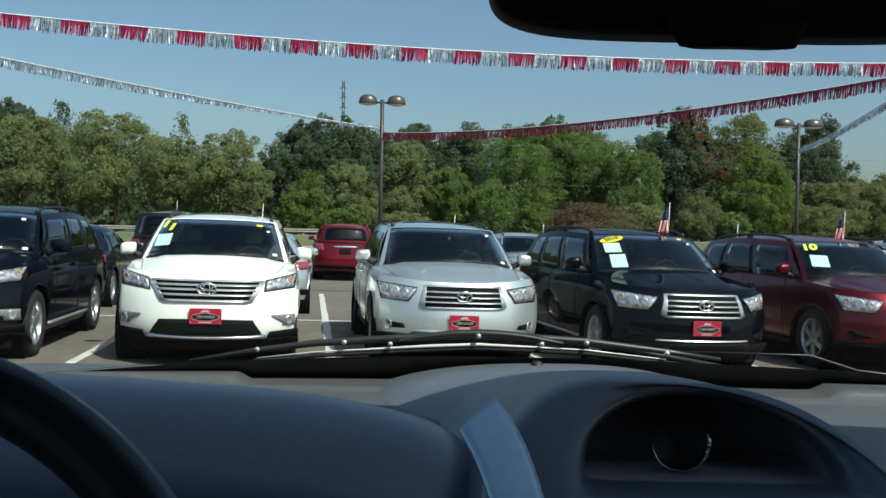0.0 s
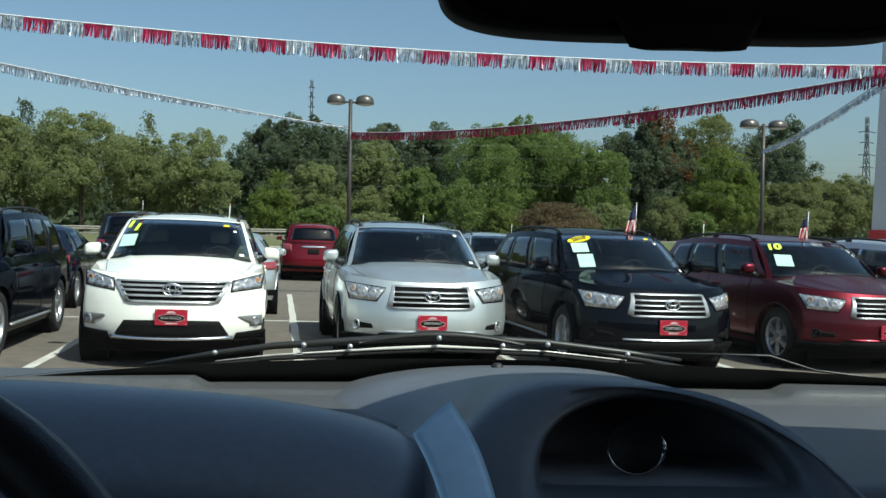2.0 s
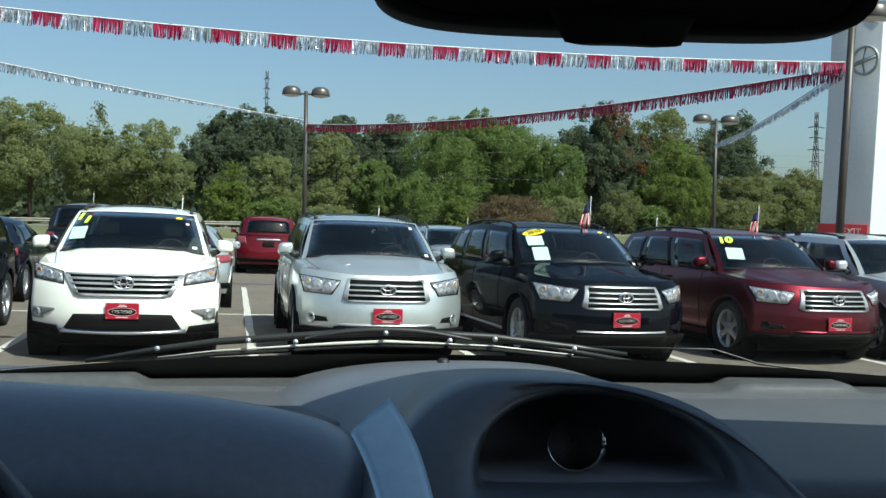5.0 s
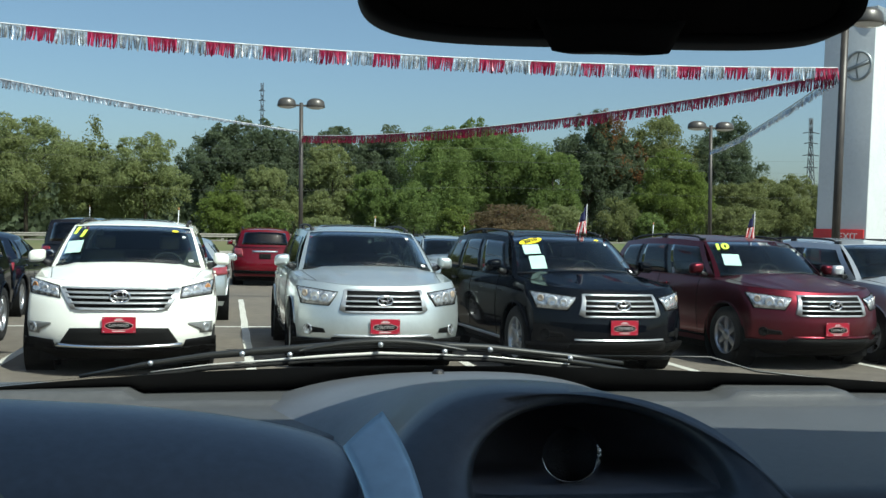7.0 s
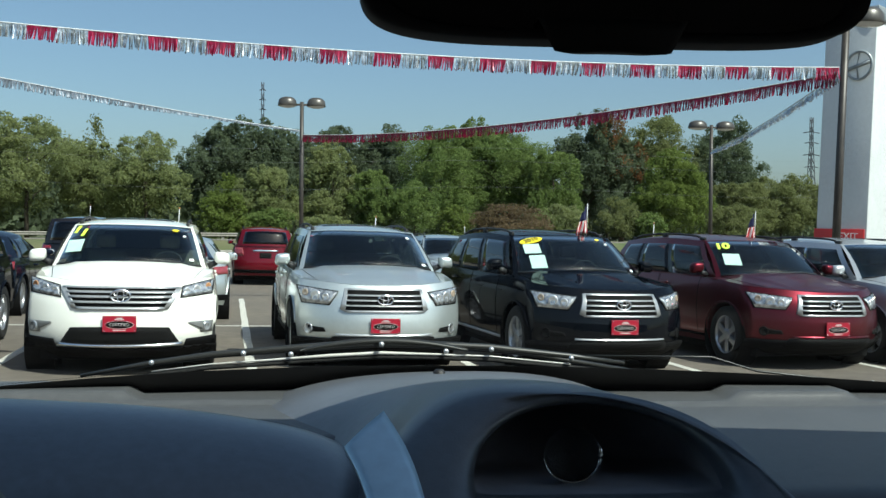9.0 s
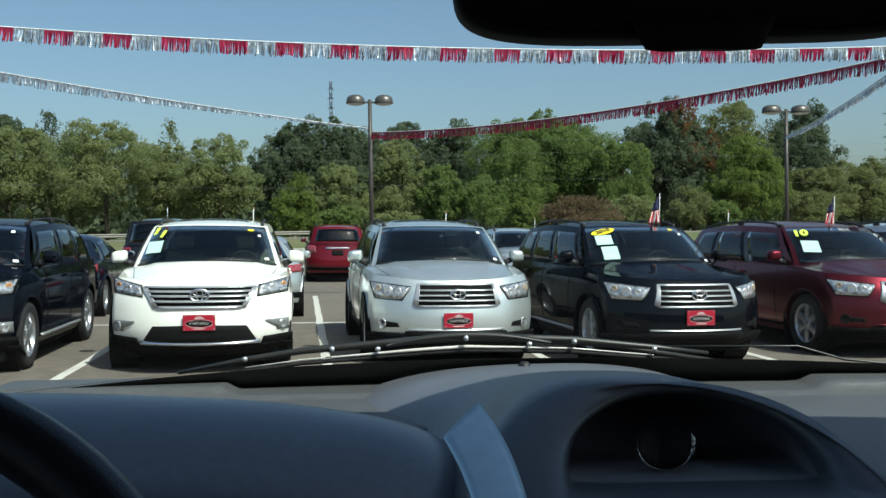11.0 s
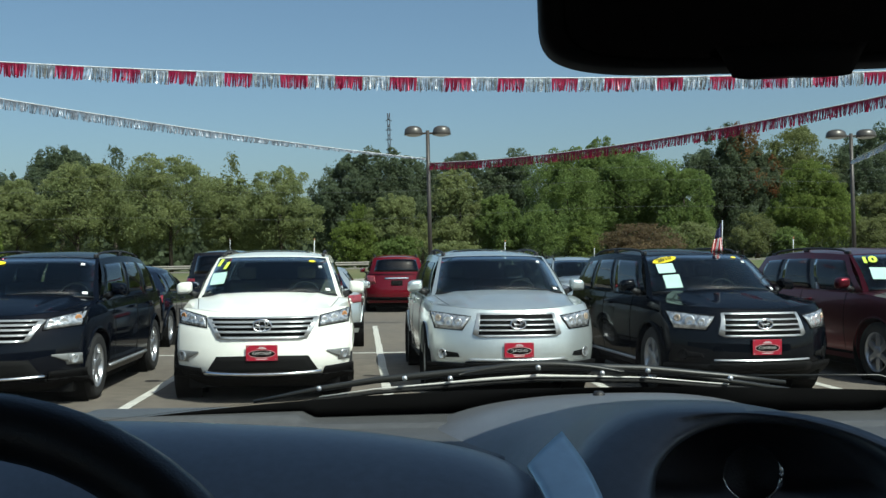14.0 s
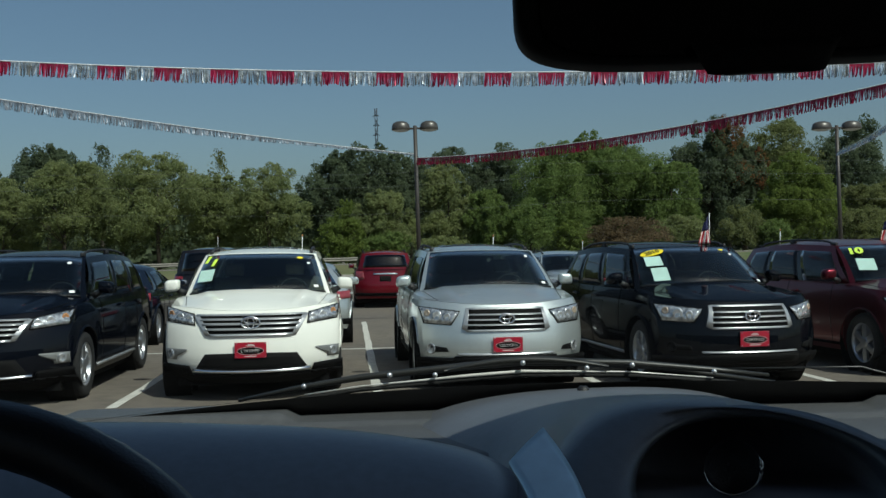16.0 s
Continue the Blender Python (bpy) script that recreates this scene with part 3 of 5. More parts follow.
def car(name, m, p, paint, label, style="old", seats="seat_dark", front=True, rails=True, group="", plate_z=0.54, word="", fog="valance", category="car", tail="taillight", ledge="satin"):
    """A whole car with its parts, nose at the origin."""
    root = thing(name, m, label, category, group)
    body = Body(p)
    L, W = p["L"], p["W"]
    me = cut_wheels(mesh_of("body", shell(body), paint), p)
    me.name = "body"
    ob = new("body", me)
    ob.parent = root
    # hood and rear deck
    bm = bmesh.new()
    rows = grid(bm, lambda s, r: Vector(body.hood(s, r)) + Vector((0, 0, 0.003)), sorted(set(steps(-1, 1, 56) + [-0.98, 0.98])), [0, 0.03, 0.08, 0.16, 0.3, 0.45, 0.6, 0.75, 0.9, 1.0])
    part("hood", bm, paint, root)
    for s in (-1, 1):
        seam = tube(bmesh.new(), [Vector(body.hood(s * (0.80 + 0.09 * r), r)) + Vector((0, 0, 0.004)) for r in steps(0.04, 0.97, 12)], 0.003, 4)
        part("hood_seam", seam, M["shade_seam"], root)
    if p["tail"] < L - 0.4:
        bm = bmesh.new()
        y0 = p["trunk"] - 0.35
        grid(bm, lambda s, r: Vector((s * body.side_w(y0 + (body.rear_y(1, 1) - y0) * r, 1), y0 + (body.rear_y(s, 1) - y0) * r, body.z(L - 0.5, 1) + 0.02 * (1 - s * s) * (1 - r) + 0.003)), steps(-1, 1, 12), steps(0, 1, 6))
        part("boot_lid", bm, paint, root)
    # greenhouse: pillars and frames in paint, panes in glass
    SIDE = [0.0, 0.02, 0.045, 0.34, 0.385, 0.66, 0.70, 0.92, 0.96, 1.0]
    panes = [(0.045, 0.34), (0.385, 0.66), (0.70, 0.92)]
    if p["roof_rear"] < 3.8:
        SIDE, panes = [0.0, 0.03, 0.08, 0.47, 0.51, 0.90, 0.95, 1.0], [(0.08, 0.47), (0.51, 0.90)]
    VS = [0.0, 0.05, 0.3, 0.6, 0.84, 0.93, 1.0]
    bm = bmesh.new()
    for flip in (False, True):
        f = lambda u, v: (lambda q: Vector((-q.x, q.y, q.z)) if flip else q)(body.house("side", u, v))
        for a, b in zip(SIDE, SIDE[1:]):
            for v0, v1 in zip(VS, VS[1:]):
                glazed = v0 >= 0.05 and v1 <= 0.84
                if (a, b) in panes and glazed:
                    continue
                between = glazed and panes[0][0] <= a and b <= panes[-1][1]
                if not between:
                    grid(bm, f, steps(a, b, 3), [v0, v1])
        for (_, a), (b, _) in zip(panes, panes[1:]):
            trim = bmesh.new()
            grid(trim, f, steps(a, b, 3), VS[1:5])
            part("window_trim", trim, M["trim_black"], root, "black trim between two side windows")
    for s in (-1, 1):
        grid(bm, lambda k, v: body.house("front", s * (pane_edge(v) + (1 - pane_edge(v)) * k), v), [0, 0.4, 1], steps(0, 1, 6))
    for v0, v1 in ((0, 0.03), (0.975, 1.0)):
        grid(bm, lambda k, v: body.house("front", k * pane_edge(v), v), steps(-1, 1, 12), [v0, v1])
    RR = [-1, -0.84, 0.84, 1]
    for a, b in zip(RR, RR[1:]):
        for v0, v1 in ((0, 0.12), (0.12, 0.5), (0.5, 0.86), (0.86, 1.0)):
            if b - a > 1 and 0.12 <= v0 and v1 <= 0.86:
                continue
            grid(bm, lambda u, v: body.house("rear", u, v), steps(a, b, 10 if b - a > 1 else 3), steps(v0, v1, 3))
    bmesh.ops.remove_doubles(bm, verts=bm.verts, dist=0.0008)
    bmesh.ops.recalc_face_normals(bm, faces=bm.faces)
    part("pillars", bm, paint, root)
    bm = bmesh.new()
    grid(bm, body.roof, steps(-1, 1, 14), steps(0, 1, 14))
    part("roof", bm, paint, root)
    bm = bmesh.new()
    grid(bm, lambda s, r: body.roof(s * 0.97, r) - Vector((0, 0, 0.03)), steps(-1, 1, 8), steps(0.02, 0.98, 8))
    part("headlining", bm, M["trim_dark"], root)
    window(body, "front", -1, 1, 0.03, 0.975, M["glass"], "windscreen", root, label="dark-looking tinted windscreen")
    window(body, "rear", -0.84, 0.84, 0.12, 0.86, M["privacy"], "rear_window", root)
    for flip in (False, True):
        for k, (a, b) in enumerate(panes):
            window(body, "side", a, b, 0.05, 0.84, M["side_glass"] if k == 0 else M["privacy"], "side_window", root, flip)
    # black seal round the windscreen foot and the wiper on it
    bm = bmesh.new()
    tube(bm, [body.house("front", s, 0.035) + Vector((0, -0.012, 0.006)) for s in steps(-0.94, 0.94, 14)], 0.011, 6)
    part("windscreen_seal", bm, M["black"], root)
    bm = bmesh.new()
    tube(bm, [body.house("front", s, 0.07 + 0.02 * math.sin(s * 5)) + Vector((0, -0.022, 0.012)) for s in steps(-0.1, 0.72, 8)], 0.007, 6)
    part("wiper", bm, M["black"], root)
    # cabin: floor tub, dash, seats, steering wheel
    zf = 0.62
    belt = body.z(2.5, 1)
    bm = bmesh.new()
    y0, y1 = p["cowl"] + 0.25, p["tail"] - 0.35
    xi = W / 2 - 0.12
    box(bm, -xi, xi, y0, y1, zf - 0.05, zf)
    box(bm, -xi, -xi + 0.03, y0, y1, zf, belt - 0.02)
    box(bm, xi - 0.03, xi, y0, y1, zf, belt - 0.02)
    part("cabin_tub", bm, M["trim_dark"], root, smooth=False)
    part("dash", boxed(-xi + 0.04, xi - 0.04, p["cowl"] + 0.30, p["cowl"] + 0.78, zf, belt + 0.0, 0.05), M["trim_dark"], root)
    for sx in (-0.38, 0.38):
        ys = p["cowl"] + 1.35
        bm = bmesh.new()
        box(bm, sx - 0.25, sx + 0.25, ys - 0.42, ys + 0.1, zf + 0.02, zf + 0.22, 0.05)
        box(bm, sx - 0.24, sx + 0.24, ys + 0.02, ys + 0.18, zf + 0.15, belt + 0.20, 0.06, Matrix.Translation((0, ys, zf)) @ Matrix.Rotation(-0.2, 4, "X") @ Matrix.Translation((0, -ys, -zf)))
        box(bm, sx - 0.12, sx + 0.12, ys + 0.17, ys + 0.27, belt + 0.20, belt + 0.36, 0.049)
        part("front_seat", bm, M[seats], root)
    bm = bmesh.new()
    box(bm, -xi + 0.1, xi - 0.1, p["cowl"] + 2.1, p["cowl"] + 2.25, zf, belt + 0.18, 0.06)
    part("rear_bench", bm, M[seats], root)
    bm = bmesh.new()
    c = Vector((0.38, p["cowl"] + 0.92, belt + 0.0))
    tube(bm, [c + Vector((0.18 * math.cos(a), 0.07 * math.sin(a), 0.17 * math.sin(a))) for a in steps(0, 2 * math.pi, 24)], 0.014, 6, False)
    part("steering_wheel", bm, M["black"], root)
    # wheels
    tyre, rim, spokes = wheel_meshes(p["wheel"], "new" if style == "new" else "old")
    for y in (p["axle"], p["axle"] + p["base"]):
        for s in (-1, 1):
            w = new("wheel", tyre)
            w.parent = root
            w.matrix_local = Matrix.Translation((s * (W / 2 - 0.135), y, p["wheel"])) @ Matrix.Rotation(0 if s > 0 else math.pi, 4, "Z")
            for nm, me2 in (("rim", rim), ("spokes", spokes)):
                o = new(nm, me2)
                o.parent = w
            bm = bmesh.new()
            rr = p["wheel"] + 0.055
            arc = steps(radians(4), radians(160), 22)
            def lip(a):
                yy, zz = y + rr * math.cos(a), p["wheel"] + rr * math.sin(a)
                v = (zz - body.z(yy, 0)) / (body.z(yy, 1) - body.z(yy, 0))
                return (s * (body.side_w(yy, min(1, max(0, v))) + 0.002), yy, zz)
            tube(bm, [lip(a) for a in arc], 0.012, 6)
            part("wheel_arch_lip", bm, paint if style != "new" else paint, root)
            bm = bmesh.new()
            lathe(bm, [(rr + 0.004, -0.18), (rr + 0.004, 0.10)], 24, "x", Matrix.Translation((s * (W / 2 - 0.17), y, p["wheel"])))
            part("wheel_well", bm, M["shade_seam"], root)
    # under the car: its low parts as one black slab, deepening the shade there
    part("underbody", boxed(-W / 2 + 0.16, W / 2 - 0.16, 0.45, L - 0.5, p["zb"] - 0.04, p["zb"] + 0.12), M["shade_seam"], root, smooth=False)
    # door seams, handles, sill
    for s in (-1, 1):
        for q in ((p["cowl_side"] + 0.28), (p["cowl_side"] + 1.38), (p["cowl_side"] + 2.30)):
            if q > p["axle"] + p["base"] - 0.2:
                q = p["axle"] + p["base"] - 0.42
            bm = bmesh.new()
            tube(bm, [(s * (body.side_w(q, v) + 0.0005), q, body.z(q, v)) for v in steps(0.08, 1, 8)], 0.004, 4)
            part("door_seam", bm, M["shade_seam"], root)
        for q in (p["cowl_side"] + 1.18, p["cowl_side"] + 2.1):
            x = s * (body.side_w(q, 0.88) + 0.02)
            part("door_handle", boxed(x - 0.014, x + 0.014, q - 0.1, q + 0.1, body.z(q, 0.86) - 0.015, body.z(q, 0.86) + 0.015, 0.008), paint, root)
        bm = bmesh.new()
        tube(bm, [(s * (body.side_w(y, 0.10) + 0.004), y, body.z(y, 0.10)) for y in steps(p["axle"] + 0.48, p["axle"] + p["base"] - 0.48, 8)], 0.018, 6)
        part("sill_moulding", bm, M["satin"] if style == "new" or paint is M["blue_black"] else M["valance"], root)
        # door mirror
        ym, zm = p["cowl_side"] + 0.22, belt + 0.115
        xm = s * (W / 2 + 0.05)
        bm = bmesh.new()
        se = lambda t, e: abs(t) ** e * (1 if t > 0 else -1)
        grid(bm, lambda u, v: Vector((xm + s * 0.09 * se(math.cos(u), 0.55) * abs(math.sin(v)) ** 0.5, ym - (0.085 if math.cos(v) > 0 else 0.05) * se(math.cos(v), 0.8), zm + 0.070 * se(math.sin(u), 0.55) * abs(math.sin(v)) ** 0.5 - 0.015 * se(math.cos(u), 1.0) * math.sin(v))), steps(0, 2 * math.pi, 28), [math.pi * k / 14 for k in range(15)])
        mir = part("door_mirror", bm, paint, root)
        bm = bmesh.new()
        lathe(bm, [(0.001, ym + 0.047), (0.9, ym + 0.047), (1.0, ym + 0.04)], 18, "y", Matrix.Translation((xm, 0, zm)) @ Matrix.Diagonal((0.080, 1, 0.060, 1)))
        part("mirror_glass", bm, M["mirror"], mir)
        bm = bmesh.new()
        tube(bm, [(s * (body.side_w(ym, 1) - 0.05), ym + 0.02, belt + 0.02), (xm - s * 0.06, ym, zm - 0.05)], [0.04, 0.03], 8)
        part("mirror_foot", bm, M["black"], mir)
        if rails:
            bm = bmesh.new()
            pts = []
            for r in steps(0.06, 0.93, 14):
                q = body.roof(s * 0.90, r)
                lift = 0.036 * min(1, (r - 0.06) * 14, (0.93 - r) * 14)
                pts.append((q.x, q.y, q.z + 0.008 + max(0, lift)))
            tube(bm, pts, 0.015, 8)
            part("roof_rail", bm, M["black"], root)
            for r in (0.07, 0.5, 0.92):
                q = body.roof(s * 0.90, r)
                part("rail_foot", boxed(q.x - 0.02, q.x + 0.02, q.y - 0.06, q.y + 0.06, q.z - 0.01, q.z + 0.036, 0.01), M["black"], root)
    # front
    F = lambda corners, mat, nm, off=0.006, depth=0.02, parent=root, label="", bow=(0, 0), nx=10, nz=3, lean=0.0: part(nm, patch(body, corners, off, depth, nx, nz, False, bow, lean), mat, parent, label)
    if front and style == "new":
        # grille and intake hollows: black sheets on the closed nose, coloured as shade
        F([(-0.45, 0.695), (0.45, 0.695), (0.56, 0.89), (-0.56, 0.89)], M["shade_seam"], "grille_opening", 0.004, 0.02)
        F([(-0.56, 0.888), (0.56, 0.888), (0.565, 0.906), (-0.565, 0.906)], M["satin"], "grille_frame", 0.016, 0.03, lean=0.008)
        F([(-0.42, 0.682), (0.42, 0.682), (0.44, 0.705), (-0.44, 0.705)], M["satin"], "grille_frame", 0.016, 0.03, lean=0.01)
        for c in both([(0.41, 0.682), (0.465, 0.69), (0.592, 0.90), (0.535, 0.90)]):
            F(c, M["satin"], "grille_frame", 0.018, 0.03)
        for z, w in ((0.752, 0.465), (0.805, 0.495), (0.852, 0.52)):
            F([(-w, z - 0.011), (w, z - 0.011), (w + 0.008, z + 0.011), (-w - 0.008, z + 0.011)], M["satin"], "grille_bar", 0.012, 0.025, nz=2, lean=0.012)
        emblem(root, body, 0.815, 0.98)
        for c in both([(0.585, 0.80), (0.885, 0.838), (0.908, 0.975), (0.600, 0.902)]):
            F(grown(c, 0.012), M["shade_seam"], "headlight_seam", 0.005, 0.02)
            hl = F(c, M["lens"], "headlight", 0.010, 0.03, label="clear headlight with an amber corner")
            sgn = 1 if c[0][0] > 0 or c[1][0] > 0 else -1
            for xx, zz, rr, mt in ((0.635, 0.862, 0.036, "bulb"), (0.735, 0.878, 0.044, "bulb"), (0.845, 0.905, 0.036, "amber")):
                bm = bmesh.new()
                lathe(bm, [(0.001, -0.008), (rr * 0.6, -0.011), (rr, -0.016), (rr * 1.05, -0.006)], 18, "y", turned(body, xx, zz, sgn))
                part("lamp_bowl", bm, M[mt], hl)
        F([(-0.58, 0.335), (0.58, 0.335), (0.47, 0.50), (-0.47, 0.50)], M["shade_seam"], "lower_intake", 0.005, 0.02, bow=(0, 0.01))
        F([(-0.61, 0.325), (0.61, 0.325), (0.60, 0.352), (-0.60, 0.352)], M["chrome"], "bumper_chrome", 0.012, 0.05, nx=16, bow=(-0.022, -0.022), lean=0.03)
        F([(-0.95, 0.17), (0.95, 0.17), (0.95, 0.30), (-0.95, 0.30)], M["valance"], "front_valance", 0.008, 0.04, nx=20)
        for c in both([(0.60, 0.27), (0.945, 0.27), (0.945, 0.395), (0.64, 0.375)]):
            F(c, M["valance"], "bumper_corner", 0.006, 0.02)
        for c in both([(0.78, 0.435), (0.905, 0.435), (0.905, 0.55), (0.77, 0.55)]):
            F(c, M["bezel"], "fog_lamp_bezel", 0.008, 0.02)
        for c in both([(0.66, 0.535), (0.80, 0.46), (0.80, 0.55), (0.66, 0.548)]):
            F(c, M["bezel"], "fog_lamp_bezel", 0.010, 0.02)
        for s in (-1, 1):
            bm = bmesh.new()
            lathe(bm, [(0.001, -0.010), (0.03, -0.012), (0.048, -0.020), (0.054, 0.0)], 20, "y", turned(body, 0.84, 0.492, s))
            part("fog_lamp", bm, M["lens"], root)
        dealer_plate(root, body, plate_z)
    elif front and style == "old":
        UP = 0.03
        FU = lambda corners, *a, **k: F([(x, z + UP) for x, z in corners], *a, **k)
        # grille, intake and fog lamp hollows are shade-black sheets on the closed nose
        FU([(-0.45, 0.64), (0.45, 0.64), (0.40, 0.86), (-0.40, 0.86)], M["shade_seam"], "grille_opening", 0.004, 0.02)
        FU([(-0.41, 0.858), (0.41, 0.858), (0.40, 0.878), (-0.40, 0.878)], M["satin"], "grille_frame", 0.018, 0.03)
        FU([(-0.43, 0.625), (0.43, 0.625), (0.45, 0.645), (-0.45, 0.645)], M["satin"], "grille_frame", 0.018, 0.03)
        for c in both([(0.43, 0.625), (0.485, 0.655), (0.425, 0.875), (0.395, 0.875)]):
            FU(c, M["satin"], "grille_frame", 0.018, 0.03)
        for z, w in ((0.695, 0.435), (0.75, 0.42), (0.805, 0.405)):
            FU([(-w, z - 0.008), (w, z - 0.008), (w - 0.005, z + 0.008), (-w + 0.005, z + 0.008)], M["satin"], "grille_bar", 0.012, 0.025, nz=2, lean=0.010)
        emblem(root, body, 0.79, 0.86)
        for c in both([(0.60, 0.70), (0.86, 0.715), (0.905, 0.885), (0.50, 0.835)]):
            FU(grown(c, 0.012), M["shade_seam"], "headlight_seam", 0.005, 0.02)
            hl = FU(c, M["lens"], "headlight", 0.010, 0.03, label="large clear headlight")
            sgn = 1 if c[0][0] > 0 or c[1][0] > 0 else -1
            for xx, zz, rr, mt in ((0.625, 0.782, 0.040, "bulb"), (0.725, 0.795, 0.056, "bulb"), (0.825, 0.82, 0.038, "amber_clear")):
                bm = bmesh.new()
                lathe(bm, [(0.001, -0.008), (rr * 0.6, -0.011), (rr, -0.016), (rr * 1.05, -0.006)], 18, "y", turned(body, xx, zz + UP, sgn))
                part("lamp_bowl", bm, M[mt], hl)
        FU([(-0.60, 0.25), (0.60, 0.25), (0.56, 0.36), (-0.56, 0.36)], M["shade_seam"], "lower_intake", 0.011, 0.03)
        FU([(-0.53, 0.374), (0.53, 0.374), (0.53, 0.392), (-0.53, 0.392)], M[ledge], "bumper_ledge", 0.008, 0.03, nx=16, lean=0.012)
        FU([(-0.95, 0.15), (0.95, 0.15), (0.95, 0.335), (-0.95, 0.335)], M["valance"], "front_valance", 0.008, 0.04, nx=20)
        for c in both([(0.62, 0.405), (0.80, 0.395), (0.80, 0.470), (0.64, 0.45)]):
            FU(c, M["shade_seam"], "fog_lamp_recess", 0.005, 0.02)
        for s in (-1, 1):
            bm = bmesh.new()
            lathe(bm, [(0.001, -0.004), (0.040, -0.006), (0.049, -0.012), (0.056, -0.011), (0.061, 0.01)], 22, "y", turned(body, 0.795, 0.464, s))
            part("fog_lamp", bm, M[fog], root)
        dealer_plate(root, body, plate_z)
    elif front:
        zt = body.z(0.2, 1)
        # shade-black sheet where the grille would open
        F([(-0.35, zt - 0.25), (0.35, zt - 0.25), (0.40, zt - 0.08), (-0.40, zt - 0.08)], M["shade_seam"], "grille_opening", 0.006)
        for c in both([(0.48, zt - 0.17), (0.82, zt - 0.13), (0.83, zt + 0.0), (0.48, zt - 0.05)]):
            F(c, M["lens"], "headlight", 0.010, 0.03)
    # rear
    zt = body.z(L - 0.2, 1)
    R = lambda corners, mat, nm, off=0.006, depth=0.02, label="": part(nm, patch(body, corners, off, depth, 8, 3, True), mat, root, label)
    low = 0.20 if p["tail"] < L - 0.4 else 0.30
    for c in both([(0.62, zt - low), (0.88, zt - low + 0.02), (0.88, zt - 0.05), (0.66, zt - 0.06)]):
        R(c, M[tail], "taillight", 0.012, 0.03)
    R([(-0.36, zt - 0.16), (0.36, zt - 0.16), (0.36, zt - 0.115), (-0.36, zt - 0.115)], M["chrome"], "boot_trim", 0.014)
    R([(-0.90, 0.36), (0.90, 0.36), (0.90, 0.46), (-0.90, 0.46)], M["valance"], "rear_valance", 0.008, 0.03)
    # plate hollow: shade-black sheet lying on the closed tail
    R([(-0.17, zt - 0.36), (0.17, zt - 0.36), (0.17, zt - 0.20), (-0.17, zt - 0.20)], M["shade_seam"], "plate_recess", 0.006)
    return root, body


def decal(body, root, a, v, w, h, mat, name, label="", tilt=0.0, oval=False):
    """A sticker lying on the windscreen, at a across and v up it, w by h metres."""
    o = body.house("front", a, v)
    ex = (body.house("front", a + 0.02, v) - body.house("front", a - 0.02, v)).normalized()
    ez = (body.house("front", a, v + 0.02) - body.house("front", a, v - 0.02)).normalized()
    n = ex.cross(ez).normalized()
    if n.y > 0:
        n = -n
    c, s = math.cos(tilt), math.sin(tilt)
    dx, dz = ex * c + ez * s, ez * c - ex * s
    bm = bmesh.new()
    if oval:
        bm.faces.new([bm.verts.new(o + n * 0.010 + dx * w / 2 * math.cos(t) + dz * h / 2 * math.sin(t)) for t in steps(0, 2 * math.pi, 28)[:-1]])
    else:
        grid(bm, lambda p, q: o + n * 0.010 + dx * p + dz * q, [-w / 2, w / 2], [-h / 2, h / 2])
    thick(bm, 0.002)
    ob = part(name, bm, mat, root, label, False)
    m = Matrix((dx, dz, n)).transposed().to_4x4()
    m.translation = o + n * 0.018
    return ob, m


def flag_on(root_m, x, y, z, lean=0.0):
    """A small flag on a stick, clipped to a car's window."""
    r = thing("small_flag", root_m @ Matrix.Translation((x, y, z)) @ Matrix.Diagonal((1.05, 1.05, 1.0, 1)), "small striped red, white and blue flag on a white stick", "flag", "flags on the parked cars")
    bm = bmesh.new()
    tube(bm, [(0, 0, -0.12), (0.01, 0, 0.38)], 0.004, 6)
    part("stick", bm, M["cord"], r)
    def drape(u, v):
        fall = 0.10 * u * (1 - 0.4 * v)
        return Vector((-0.004 - u * (0.05 + 0.12 * v) + 0.02 * v, 0.025 * math.sin(u * 8 + v * 3), 0.35 - v * 0.36 - fall + 0.05 * u * v))
    for k in range(7):
        sb = bmesh.new()
        grid(sb, drape, [k / 7, (k + 0.5) / 7, (k + 1) / 7], steps(0.52 - 0.10 * k / 7, 1.0, 5))
        thick(sb, 0.002)
        part("stripe", sb, M["flag_red" if k % 2 == 0 else "flag_white"], r)
    bm = bmesh.new()
    grid(bm, lambda u, v: drape(u, v * (0.52 - 0.10 * u)), steps(0, 1, 7), steps(0, 1, 5))
    thick(bm, 0.002)
    part("canton", bm, M["flag_blue"], r)
    return r


row = "sport utility vehicles in the front row"
# nose places and turns
SPOT = {"left": (-3.84, 9.85, 0.0), "white": (-1.07, 10.0, 1.6), "silver": (1.63, 10.20, 1.0), "navy": (4.19, 9.78, 3.0), "red": (7.03, 10.12, 3.0), "grey": (9.10, 10.15, 1.5)}
P = {k: pose(x, y, gz(x), 0, TILT, a) for k, (x, y, a) in SPOT.items()}
left_car, left_body = car("suv", P["left"], SUV_A, M["navy"], "glossy dark navy sport utility vehicle with a chrome grille", "new", "seat_dark", group=row, category="suv")
white_car, white_body = car("suv", P["white"], SUV_A, M["white"], "clean white sport utility vehicle with yellow 11 on the windscreen", "new", "seat_beige", group=row, category="suv")
silver_car, silver_body = car("suv", P["silver"], SUV_A, M["silver"], "silver sport utility vehicle with a chrome-barred grille", "old", fog="lens", group=row, category="suv", plate_z=0.515)
navy_car, navy_body = car("suv", P["navy"], SUV_A, M["blue_black"], "blue-black sport utility vehicle with a yellow 2010 oval", "old", group=row, category="suv", plate_z=0.55)
